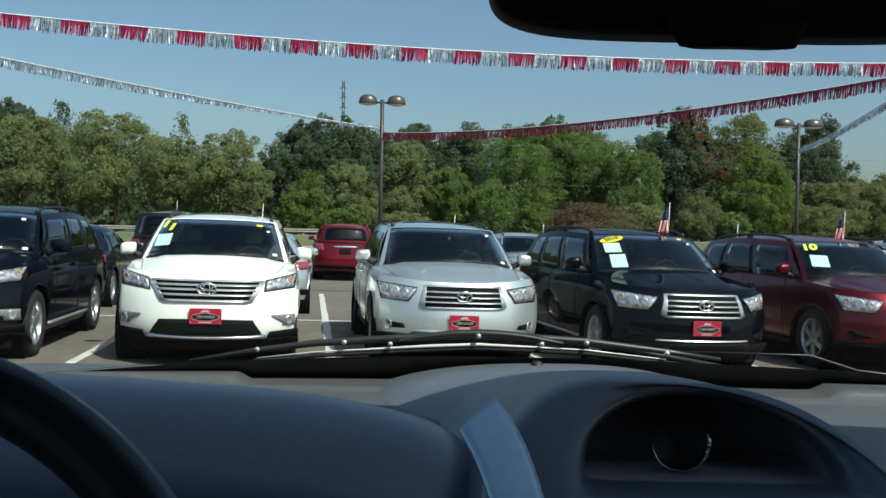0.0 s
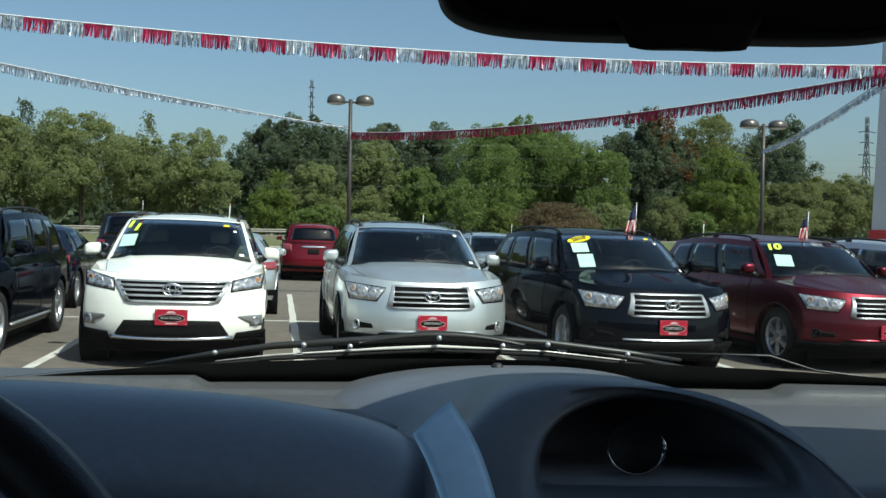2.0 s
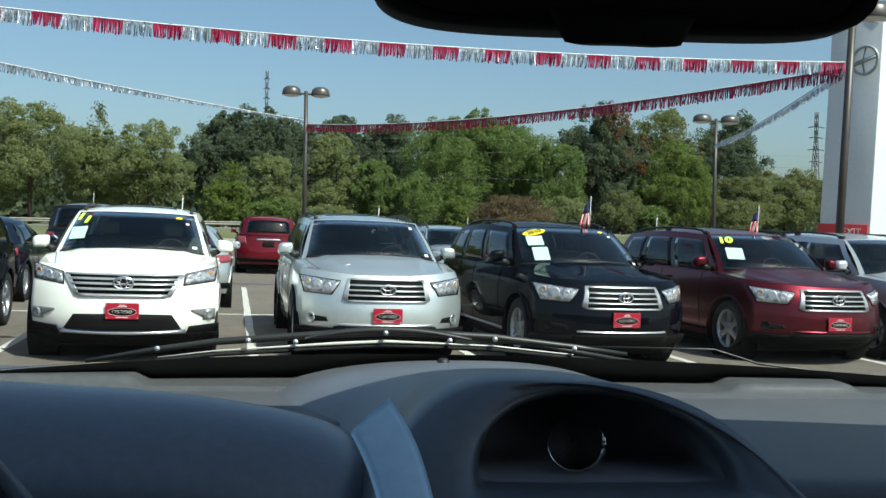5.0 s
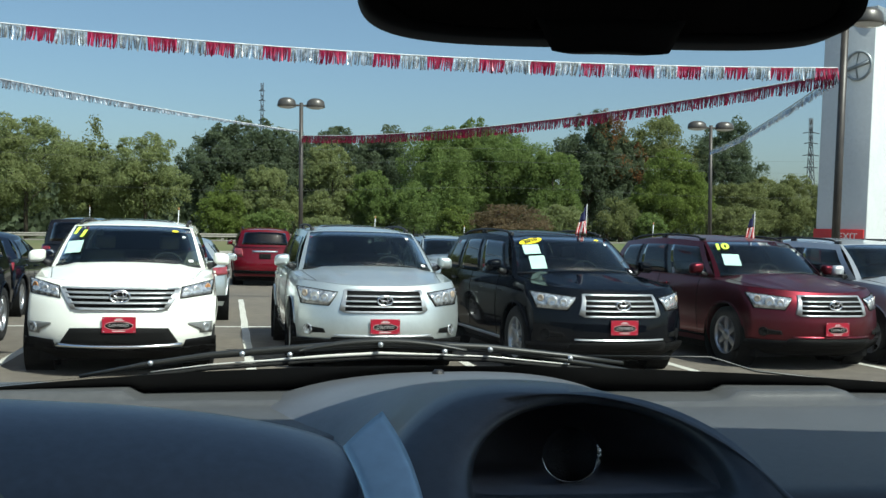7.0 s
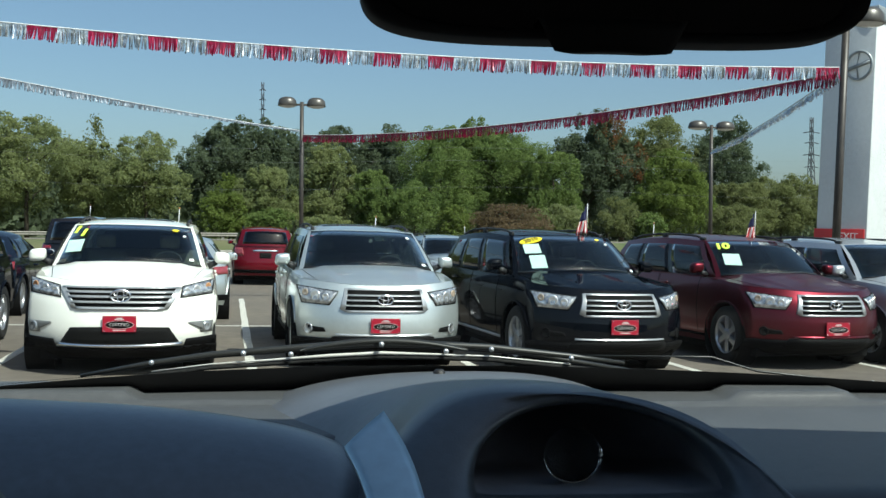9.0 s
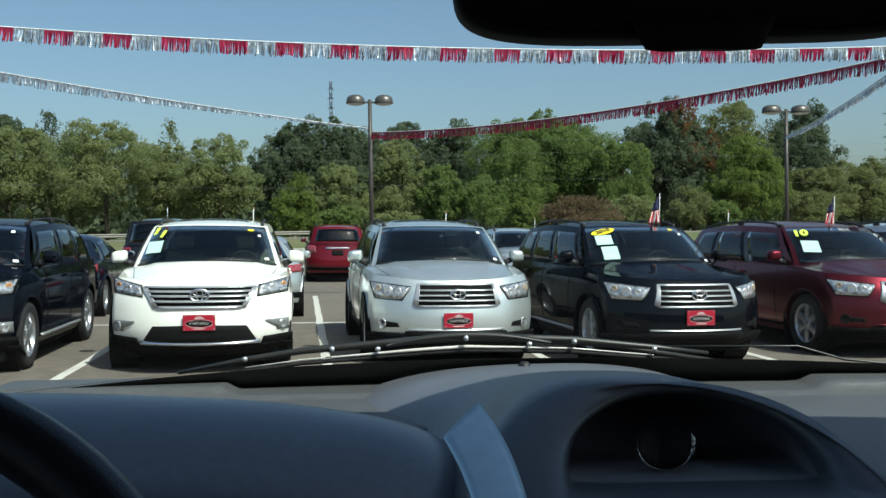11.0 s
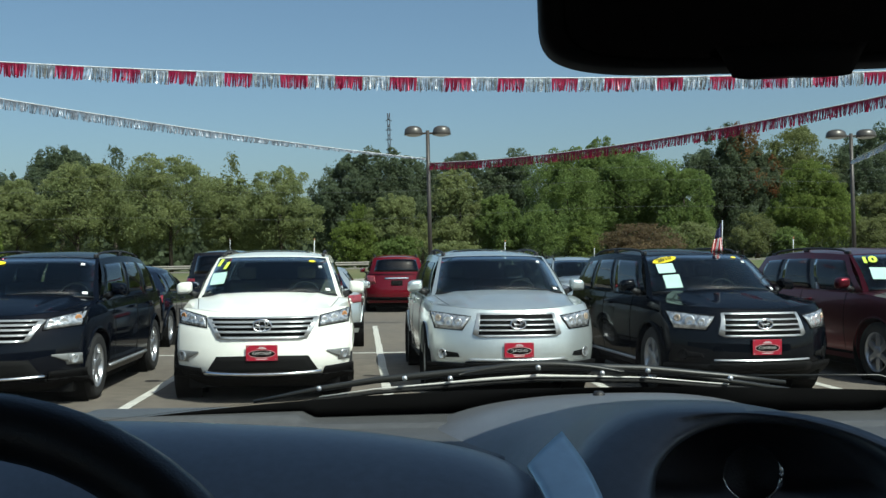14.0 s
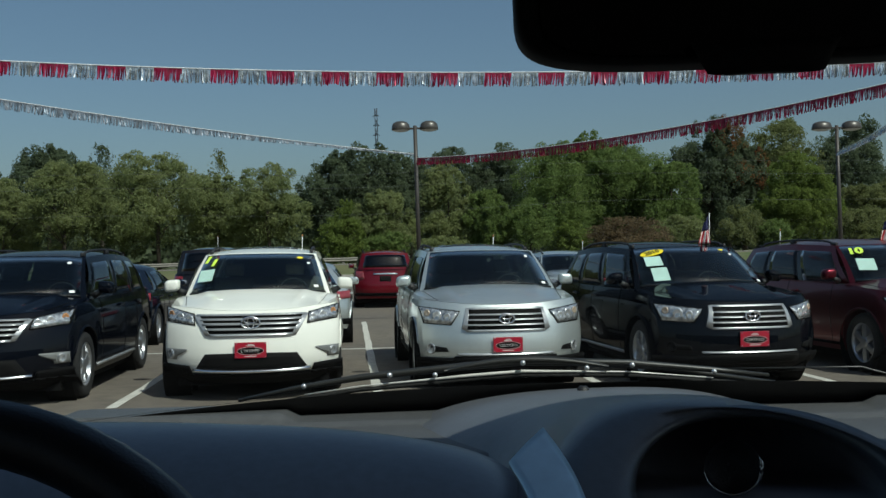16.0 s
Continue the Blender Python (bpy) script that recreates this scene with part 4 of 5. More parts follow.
red_car, red_body = car("suv", P["red"], SUV_A, M["red"], "dark red sport utility vehicle with yellow 10 on the windscreen", "old", ledge="red", group=row, category="suv", plate_z=0.51)
grey_car, grey_body = car("suv", P["grey"], SUV_A, M["grey"], "grey sport utility vehicle beside the dark red one", "old", group=row, category="suv", plate_z=0.55)

back = "cars in the rows behind"
car("sedan", pose(-4.35, 21.3, gz(-4.35), 0, -TILT, 180), SEDAN, M["dark_blue"], "dark blue sedan parked behind the navy one", "plain", rails=False, group=back)
car("sedan", pose(-0.94, 20.9, gz(-0.88), 0, -TILT, 180), SEDAN, M["silver"], "silver sedan parked with its tail to the white one", "plain", tail="tail_pale", rails=False, group=back)
car("suv", pose(-3.65, 29.6, gz(-3.65), 0, -TILT, 180), dict(BIGSUV, roof_z=1.76), M["charcoal"], "black tall sport utility vehicle seen from behind", "plain", rails=False, group=back, category="suv")
car("suv", pose(0.97, 33.4, gz(0.97), 0, -TILT, 180), BIGSUV, M["bright_red"], "deep red sport utility vehicle seen from behind", "plain", tail="tail_pale", group=back, category="suv")
car("station_wagon", pose(5.4, 22.0, gz(5.4), 0, TILT, 0), dict(SUV_A, H=1.66, L=4.5, roof_z=1.52, roof_rear=4.1, tail=4.32, trunk=4.42, base=2.6), M["silver"], "silver compact wagon with black roof rails", "plain", group=back)
car("station_wagon", pose(6.9, 16.7, gz(6.9), 0, TILT, 0), WAGON, M["charcoal"], "dark wagon parked behind the dark red one", "plain", group=back)



def sunroof(body, root):
    """A dark glass panel let into the roof."""
    bm = bmesh.new()
    grid(bm, lambda s, r: body.roof(s, r) + Vector((0, 0, 0.005)), steps(-0.62, 0.62, 10), steps(0.24, 0.50, 6))
    thick(bm, 0.003)
    return part("sunroof", bm, M["sunroof"], root, "dark glass sunroof")


sunroof(white_body, white_car)
sunroof(silver_body, silver_car)

# windscreen stickers
o, m = decal(white_body, white_car, -0.79, 0.41, 0.20, 0.22, M["paper"], "price_sheet", "pale green price sheet", 0.08)
o, m = decal(white_body, white_car, -0.72, 0.76, 0.01, 0.01, M["lime"], "year_mark")
lettering("year_number", "1", 0.205, M["lime"], white_car, m @ Matrix.Translation((-0.115, 0.03, 0)), 0.002, "lime yellow 11", bold=0.009)
lettering("year_number", "1", 0.205, M["lime"], white_car, m @ Matrix.Translation((-0.015, -0.04, 0)), 0.002, bold=0.009)
decal(white_body, white_car, 0.68, 0.84, 0.085, 0.045, M["yellow"], "oval_sticker", "small yellow oval sticker", 0, True)
decal(white_body, white_car, 0.80, 0.70, 0.04, 0.035, M["sticker"], "inspection_sticker")
decal(white_body, white_car, 0.82, 0.14, 0.06, 0.04, M["sticker"], "registration_sticker")
for bd, rt in ((silver_body, silver_car), (left_body, left_car)):
    decal(bd, rt, 0.78, 0.80, 0.045, 0.045, M["sticker"], "inspection_sticker")
    decal(bd, rt, 0.84, 0.12, 0.06, 0.04, M["sticker"], "registration_sticker")
o, m = decal(left_body, left_car, -0.60, 0.82, 0.27, 0.10, M["yellow"], "year_oval", "yellow oval sticker", 0.0, True)
o, m = decal(navy_body, navy_car, -0.69, 0.82, 0.31, 0.125, M["yellow"], "year_oval", "yellow oval sticker reading 2010", 0.36, True)
lettering("year_number", "2010", 0.10, M["ink"], navy_car, m, 0.001, bold=0.001)
decal(navy_body, navy_car, -0.71, 0.59, 0.20, 0.20, M["paper"], "price_sheet", "pale green price sheet", 0.04)
decal(navy_body, navy_car, -0.66, 0.27, 0.19, 0.24, M["paper"], "price_sheet", "pale green price sheet", 0.04)
decal(navy_body, navy_car, 0.60, 0.88, 0.08, 0.04, M["yellow"], "oval_sticker", "", 0, True)
decal(navy_body, navy_car, 0.72, 0.76, 0.04, 0.04, M["sticker"], "inspection_sticker")
decal(navy_body, navy_car, 0.86, 0.10, 0.06, 0.04, M["sticker"], "registration_sticker")
o, m = decal(red_body, red_car, -0.77, 0.78, 0.01, 0.01, M["lime"], "year_mark")
lettering("year_number", "10", 0.19, M["lime"], red_car, m, 0.002, "lime yellow 10", bold=0.010)
decal(red_body, red_car, -0.72, 0.42, 0.21, 0.24, M["paper"], "price_sheet", "pale green price sheet", -0.1)
flag_on(P["navy"], 0.45, 2.1, 1.60)
flag_on(P["red"], 0.36, 2.3, 1.60)


def flag_stick(m, x, y, z, h):
    """A bare white flag stick with an orange tip, clipped to a car."""
    r = thing("flag_stick", m @ Matrix.Translation((x, y, z)), "thin white flag stick with an orange tip", "flag stick", "bare sticks on the parked cars")
    part("stick", tube(bmesh.new(), [(0, 0, -0.1), (0.01, 0, h)], 0.006, 6), M["cord"], r)
    part("tip", tube(bmesh.new(), [(0.01, 0, h), (0.01, 0, h + 0.03)], 0.009, 6), M["amber"], r)
    return r


flag_stick(P["white"], 0.45, 3.7, 1.62, 0.17)
flag_stick(P["silver"], 0.50, 3.9, 1.62, 0.14)
flag_stick(pose(-3.65, 29.6, gz(-3.65)), 0.2, -4.2, 1.80, 0.30)
flag_stick(P["red"], -0.55, 3.6, 1.62, 0.16)
flag_stick(pose(5.4, 22.0, gz(5.4)), 0.6, 2.6, 1.58, 0.25)

# ---- poles, streamers and sign ----


def street_lamp(x, y, h, half, label, lean=0.0):
    r = thing("street_lamp", pose(x, y, gz(x), 0, lean, 0), label, "street lamp", "lamps over the parking lot")
    h -= gz(x)
    part("footing", lathe(bmesh.new(), [(0.001, 0.7), (0.27, 0.7), (0.3, 0.66), (0.3, 0.0)], 20, "z"), M["kerb"], r)
    bm = bmesh.new()
    tube(bm, [(0, 0, 0.68), (0, 0, h * 0.5), (0, 0, h)], [0.10, 0.095, 0.085], 10)
    part("pole", bm, M["pole"], r)
    part("arm", boxed(-half * 0.5, half * 0.5, -0.04, 0.04, h - 0.16, h - 0.08, 0.01), M["pole"], r)
    for s in (-1, 1):
        bm = bmesh.new()
        cx = s * half * 0.62
        w = half * 0.40
        lathe(bm, [(0.001, 0.24), (0.45, 0.225), (0.75, 0.17), (0.93, 0.08), (1.0, -0.06), (1.02, -0.16), (0.98, -0.18)], 22, "z", Matrix.Translation((cx, 0, h - 0.02)) @ Matrix.Diagonal((w, w * 0.8, 0.95, 1)))
        hd = part("lamp_head", bm, M["lamp_head"], r)
        bm = bmesh.new()
        lathe(bm, [(0.98, -0.15), (0.8, -0.21), (0.4, -0.25), (0.001, -0.26)], 22, "z", Matrix.Translation((cx, 0, h - 0.02)) @ Matrix.Diagonal((w, w * 0.8, 0.95, 1)))
        part("lamp_lens", bm, M["lamp_lens_glass"], hd)
    return r


street_lamp(2.95, 42.0, 7.24, 1.0, "dark bronze street lamp with two round heads")
street_lamp(23.35, 44.0, 7.13, 1.2, "dark bronze street lamp with two round heads")
street_lamp(13.77, 20.0, 6.75, 0.95, "dark bronze street lamp with streamers tied to it", 2.2)
street_lamp(-14.0, 20.5, 6.75, 0.95, "dark bronze street lamp with streamers tied to it")


def streamer(a, b, sag, colours, seg, drop, seed, label, thin=0.0):
    """Foil fringe hanging in sections from a sagging cord."""
    rnd = random.Random(seed)
    a, b = Vector(a), Vector(b)
    root = thing("foil_streamer", Matrix.Translation(a), label, "streamer", "foil streamers over the lot")
    at = lambda t: a.lerp(b, t) + Vector((0, 0, -sag * 4 * t * (1 - t))) - a
    bm = bmesh.new()
    tube(bm, [at(t) for t in steps(0, 1, 60)], 0.012, 5)
    part("cord", bm, M["cord"], root)
    length = (b - a).length
    n = int(length / seg)
    d = (b - a).normalized()
    side = d.cross(Vector((0, 0, 1))).normalized()
    for i in range(n):
        bm = bmesh.new()
        strips = max(7, int(seg / 0.024))
        for k in range(strips):
            t0, t1 = (i + (k + 0.02) / strips) / n, (i + (k + 0.98) / strips) / n
            p0, p1 = at(t0), at(t1)
            ln = drop * rnd.uniform(0.84, 1.04) * (1 - thin * smooth01((t0 - 0.35) / 0.6))
            sway = d * rnd.uniform(-0.09, 0.03) * drop * 2 + side * rnd.uniform(-0.07, 0.07)
            tw = side * rnd.uniform(-0.02, 0.02)
            q = []
            for f, g in ((0, 0), (0.3, 0.12), (0.65, 0.5), (1, 1)):
                off = Vector((0, 0, -ln * f)) + sway * g
                q.append((bm.verts.new(p0 + off - tw * f), bm.verts.new(p1.lerp(p0, 0.1 * f - 0.12) + off + tw * f)))
            for (x0, x1), (y0, y1) in zip(q, q[1:]):
                bm.faces.new((x0, x1, y1, y0))
        part("fringe", bm, M[colours[i % len(colours)]], root, "", False)
    return root


streamer((-14.28, 20.5, 6.39), (13.85, 20.0, 5.48), 0.52, ["foil_red", "foil_silver"], 0.565, 0.30, 3, "red and silver foil fringe streamer")
streamer((3.0, 41.9, 5.82), (13.85, 20.1, 5.36), 0.42, ["foil_red"], 0.56, 0.32, 4, "red foil fringe streamer")
streamer((-14.0, 20.6, 6.30), (2.85, 41.9, 6.0), 0.2, ["foil_grey"], 0.56, 0.28, 5, "silver foil fringe streamer, twisted thin at one end", 0.72)
streamer((13.9, 20.1, 5.36), (23.3, 43.9, 5.88), 0.18, ["foil_silver"], 0.56, 0.22, 6, "silver foil fringe streamer")

# tall sign tower
sg = thing("sign_tower", pose(20.85, 31.45, 0, 0, 2.4) @ pose(0, 0, 0, 0, 0, -60), "tall pale grey sign tower with a red foot", "sign")
part("tower_body", boxed(0, 1.85, 0, 2.4, -0.6, 9.3, 0.02), M["sign_white"], sg)
part("tower_cap", boxed(-0.1, 1.95, -0.1, 2.5, 9.3, 9.75, 0.03), M["sign_grey"], sg, "grey capping of the tower")
part("tower_foot", boxed(-0.06, 1.78, -0.06, -0.003, -0.3, 1.87, 0.01), M["sign_red"], sg, "red base panel")
lettering("sign_word", "EXIT", 0.34, M["flag_white"], sg, Matrix.Translation((1.22, -0.075, 1.60)) @ Matrix.Rotation(math.pi / 2, 4, "X"), 0.01)
bm = bmesh.new()
ring = lambda rx, rz: [(1.30 + rx * math.cos(a), -0.05, 7.7 + rz * math.sin(a)) for a in steps(0, 2 * math.pi, 32)]
tube(bm, ring(0.46, 0.50), 0.05, 6, False)
tube(bm, [(0.90, -0.05, 7.58), (1.70, -0.05, 7.82)], 0.07, 6)
tube(bm, [(1.30, -0.05, 7.22), (1.22, -0.05, 7.68), (1.30, -0.05, 8.18)], 0.03, 6)
part("round_emblem", bm, M["sign_grey"], sg, "plain round grey emblem")


def pylon(x, y, h, base, arms, label):
    r = thing("power_pylon", pose(x, y, 0), label, "pylon", "power pylons")
    w = lambda z: base * (1 - 0.85 * min(1, z / h / 0.8)) / 2 + 0.16
    bm = bmesh.new()
    for sx in (-1, 1):
        for sy in (-1, 1):
            tube(bm, [(sx * w(z), sy * w(z), z) for z in steps(0, h, 10)], 0.11, 4)
    part("leg_frame", bm, M["steel"], r)
    bm = bmesh.new()
    n = 16
    for i in range(n):
        z0, z1 = h * i / n, h * (i + 1) / n
        for s in (-1, 1):
            tube(bm, [(-w(z0), s * w(z0), z0), (w(z1), s * w(z1), z1)], 0.07, 4)
            tube(bm, [(w(z0), s * w(z0), z0), (-w(z1), s * w(z1), z1)], 0.07, 4)
            tube(bm, [(s * w(z0), -w(z0), z0), (s * w(z1), w(z1), z1)], 0.07, 4)
    part("lattice", bm, M["steel"], r)
    for z, a in arms:
        bm = bmesh.new()
        tube(bm, [(-a, 0, z), (0, 0, z + 0.4), (a, 0, z)], 0.13, 4)
        part("cross_arm", bm, M["steel"], r)
    return r


pylon(9.0, 300.0, 48.5, 2.4, [(46, 1.0), (43, 1.0), (40, 1.0), (37, 1.0)], "dark steel lattice mast above the trees")
pylon(164.3, 250.0, 37.0, 2.6, [(32.5, 2.6), (29.5, 2.2), (26.0, 2.6), (22.5, 2.2)], "dark steel lattice pylon with cross arms")

# overhead wires along the road
for k, (z0, z1) in enumerate(((7.9, 8.3), (6.9, 7.4), (5.0, 5.4))):
    r = tagged(new("overhead_wire", mesh_of("overhead_wire", tube(bmesh.new(), [(-60 + 160 * t, 69.0, z0 + (z1 - z0) * t - 0.5 * math.sin(t * math.pi * 4) ** 2) for t in steps(0, 1, 40)], 0.006, 4), M["wire"])), "thin grey overhead wire along the road", "wire", "overhead wires")

# guard rail
gr = thing("guard_rail", pose(0, 57.9, 1.12), "pale steel guard rail along the road", "guard rail")
bm = bmesh.new()
grid(bm, lambda u, v: (u, -0.05 * math.sin(v * math.pi * 2) ** 2, 0.24 + 0.24 * v), steps(-80, 3.5, 60), steps(0, 1, 8))
thick(bm, 0.01)
part("rail", bm, M["guard"], gr)
for x in steps(-80, 3.3, 22):
    part("post", boxed(x - 0.07, x + 0.07, 0.02, 0.16, -0.05, 0.46), M["guard"], gr, smooth=False)

# ---- trees ----


def crown_mesh(name, mat, seed, rx, rz, lumps, leaves, leaf, ragged=0.23):
    """Many small leaf clumps set round several lobes, with gaps and an uneven outline."""
    rng = np.random.default_rng(seed)
    a, h = rng.uniform(0, 2 * np.pi, lumps), rng.uniform(-0.85, 0.95, lumps)
    rr = np.sqrt(np.maximum(0.05, 1 - h * h)) * rng.uniform(0.35, 0.72, lumps)
    s = rng.uniform(0.32, 0.56, lumps) * (1 - 0.3 * np.maximum(0, h))
    centre = np.stack([rx * rr * np.cos(a), rx * rr * np.sin(a), rz * h * 0.78], 1)
    size = np.stack([rx * s, rx * s, rz * s * rng.uniform(0.75, 1.0, lumps)], 1)
    # smaller sprays on the lobes
    pick = rng.integers(0, lumps, lumps * 9)
    d = rng.normal(size=(lumps * 9, 3)) + (0, 0, 0.3)
    d /= np.linalg.norm(d, axis=1)[:, None]
    centre = np.concatenate([centre, centre[pick] + d * size[pick] * 0.85])
    size = np.concatenate([size * 0.9, size[pick] * rng.uniform(0.16, 0.46, (lumps * 9, 1))])
    lobe = rng.integers(0, len(centre), leaves)
    d = rng.normal(size=(leaves, 3)) + (0, 0, 0.25)
    d /= np.linalg.norm(d, axis=1)[:, None]
    k = 1 - np.abs(rng.normal(0, ragged, leaves)) + (rng.random(leaves) < 0.07) * rng.uniform(0.05, 0.35, leaves)
    p = centre[lobe] + d * size[lobe] * k[:, None]
    n = d + rng.uniform(-0.8, 0.8, (leaves, 3))
    n /= np.linalg.norm(n, axis=1)[:, None]
    t = np.cross(n, rng.normal(size=(leaves, 3)))
    t /= np.linalg.norm(t, axis=1)[:, None]
    b = np.cross(n, t)
    w, l = leaf * rng.uniform(0.45, 1.0, (leaves, 1)), leaf * rng.uniform(0.6, 1.4, (leaves, 1))
    quad = np.stack([p - b * l * 0.6 - n * l * 0.1, p + t * w * 0.5, p + b * l * 0.55 - n * l * 0.2, p - t * w * 0.5 - b * l * 0.08], 1).reshape(-1, 3)
    me = bpy.data.meshes.new(name)
    me.from_pydata(quad.tolist(), [], np.arange(leaves * 4).reshape(-1, 4).tolist())
    me.materials.append(mat)
    return me


def trunk_bm(h, r, spread, seed):
    rnd = random.Random(seed)
    bm = bmesh.new()
    tube(bm, [(0, 0, -0.2), (0.05, 0, h * 0.3), (-0.08, 0.05, h * 0.62), (0, 0, h * 0.92)], [r * 1.25, r, r * 0.7, r * 0.15], 8)
    for i in range(7):
        a, z0 = rnd.uniform(0, 6.28), h * rnd.uniform(0.25, 0.65)
        ln = spread * rnd.uniform(0.5, 0.85)
        c, s = math.cos(a), math.sin(a)
        tube(bm, [(0, 0, z0), (c * ln * 0.45, s * ln * 0.45, z0 + ln * 0.35), (c * ln, s * ln, z0 + ln * 0.75)], [r * 0.45, r * 0.3, r * 0.08], 6)
    return bm


def tree(x, y, h, rx, kind, seed, low=0.04, leaf=0.15, leaves=38000, name="tree", rust=0):
    words = {"leaf_mid": "green", "leaf_bright": "bright green", "leaf_dark": "dark green", "leaf_olive": "olive green", "leaf_yellow": "yellow-green", "leaf_rust": "rust-tinged", "leaf_brown": "brownish"}[kind]
    r = thing(name, pose(x, y, 1.1, 0, 0, seed * 47 % 360), words + (" leafy tree beyond the road" if name == "tree" else " leafy shrub beyond the lot"), name, "trees beyond the road")
    h = h * 1.015 - 1.1
    rz = h * (1 - low) / 2
    me = crown_mesh("crown", M[kind], seed, rx, rz, 34, leaves, leaf * (1.35 if y > 83 else 1.0))
    c = new("crown", me)
    c.parent = r
    c.location = (0, 0, h * low + rz)
    part("trunk", trunk_bm(h * 0.85, 0.03 * h * 0.5, rx, seed), M["bark"], r)
    if rust:
        me = crown_mesh("turning_leaves", M["leaf_rust"], seed + 50, rx * 0.65, rz * 0.55, 12, 3500, leaf)
        c = new("turning_leaves", me)
        c.parent = r
        c.rotation_euler = (0, 0, -radians(seed * 47 % 360))
        c.location = Vector((rx * 0.45, -rx * 0.3, h * 0.72))
        c.location.rotate(Euler((0, 0, -radians(seed * 47 % 360))))
    return r


# x, y, top, radius, leaf, seed, bare height
for args in [
    (-42, 90, 10.5, 5.5, "leaf_dark", 1, 0.06), (-34.6, 92, 11.9, 3.4, "leaf_dark", 2, 0.06), (-29.6, 98, 14.2, 4.0, "leaf_dark", 3, 0.1), (-27.4, 79, 8.6, 3.2, "leaf_mid", 33, 0.1),
    (-22.4, 78, 10.0, 4.0, "leaf_mid", 4, 0.14), (-15.0, 77, 10.4, 4.9, "leaf_mid", 5, 0.18), (-18.4, 80, 9.4, 3.6, "leaf_mid", 6, 0.14), (-10.6, 79, 8.8, 3.2, "leaf_mid", 7, 0.12), (-6.4, 76, 8.9, 3.7, "leaf_mid", 8, 0.12),
    (-1.6, 92, 11.6, 3.4, "leaf_dark", 34, 0.10), (1.8, 93, 12.6, 4.2, "leaf_dark", 9, 0.10), (6.0, 97, 12.2, 4.2, "leaf_dark", 10, 0.06), (10.9, 99, 13.0, 5.0, "leaf_dark", 11, 0.06), (15.8, 99, 12.6, 4.4, "leaf_dark", 12, 0.06),
    (2.6, 73, 6.6, 2.7, "leaf_mid", 13, 0.05), (7.6, 74, 8.3, 2.9, "leaf_mid", 14, 0.05), (10.4, 71.5, 6.2, 1.9, "leaf_bright", 15, 0.05),
    (17.0, 78, 10.4, 4.0, "leaf_bright", 16, 0.06), (21.8, 84, 12.6, 3.2, "leaf_bright", 17, 0.1), (23.0, 79, 10.8, 4.4, "leaf_bright", 18, 0.08), (26.0, 76, 8.6, 2.8, "leaf_bright", 35, 0.08),
    (32.6, 85, 13.5, 3.8, "leaf_dark", 19, 0.06), (36.4, 86, 11.7, 2.4, "leaf_dark", 20, 0.06), (45.8, 99, 14.7, 5.4, "leaf_olive", 21, 0.05), (40.2, 99, 11.6, 3.8, "leaf_dark", 36, 0.05), (53.0, 97, 14.0, 4.6, "leaf_dark", 22, 0.05),
    (34.8, 72, 8.4, 3.2, "leaf_yellow", 23, 0.03), (43.6, 77, 6.7, 3.6, "leaf_olive", 24, 0.04), (49.6, 80, 7.6, 4.0, "leaf_olive", 25, 0.04), (56.0, 80, 7.6, 4.2, "leaf_olive", 26, 0.04),
    (63, 81, 8.2, 5.0, "leaf_olive", 27, 0.04), (70, 84, 8.8, 6.0, "leaf_mid", 28, 0.04), (27.6, 98, 12.2, 4.6, "leaf_dark", 30, 0.05), (-50, 86, 10.5, 6.0, "leaf_mid", 31, 0.06), (-59, 86, 11.5, 6.0, "leaf_dark", 32, 0.06),
]:
    tree(*args, rust=1 if args[5] in (19, 20) else 0)
for args in [(-0.6, 70, 4.6, 1.8, "leaf_yellow", 41), (-0.2, 74, 6.0, 1.3, "leaf_yellow", 51), (2.6, 70, 3.6, 1.8, "leaf_bright", 42), (19.9, 68, 3.95, 3.1, "leaf_brown", 43), (13.2, 70, 5.3, 2.0, "leaf_bright", 44), (16.0, 69, 3.8, 1.6, "leaf_yellow", 52), (-26.5, 70, 4.6, 1.6, "leaf_yellow", 45), (29.4, 70, 4.6, 2.0, "leaf_olive", 46), (31.4, 69, 3.4, 1.6, "leaf_bright", 53), (39.5, 71, 4.2, 2.4, "leaf_olive", 47), (24.6, 70, 4.0, 2.2, "leaf_mid", 48), (6.5, 69.5, 3.0, 2.2, "leaf_mid", 49)]:
    tree(*args, low=0.02, leaves=9000, leaf=0.14, name="shrub")
# two thin trees standing above the rest
tree(-24.0, 96, 13.4, 1.7, "leaf_dark", 60, low=0.35, leaves=2600)
tree(-11.9, 90, 11.8, 1.3, "leaf_olive", 61, low=0.4, leaves=900)
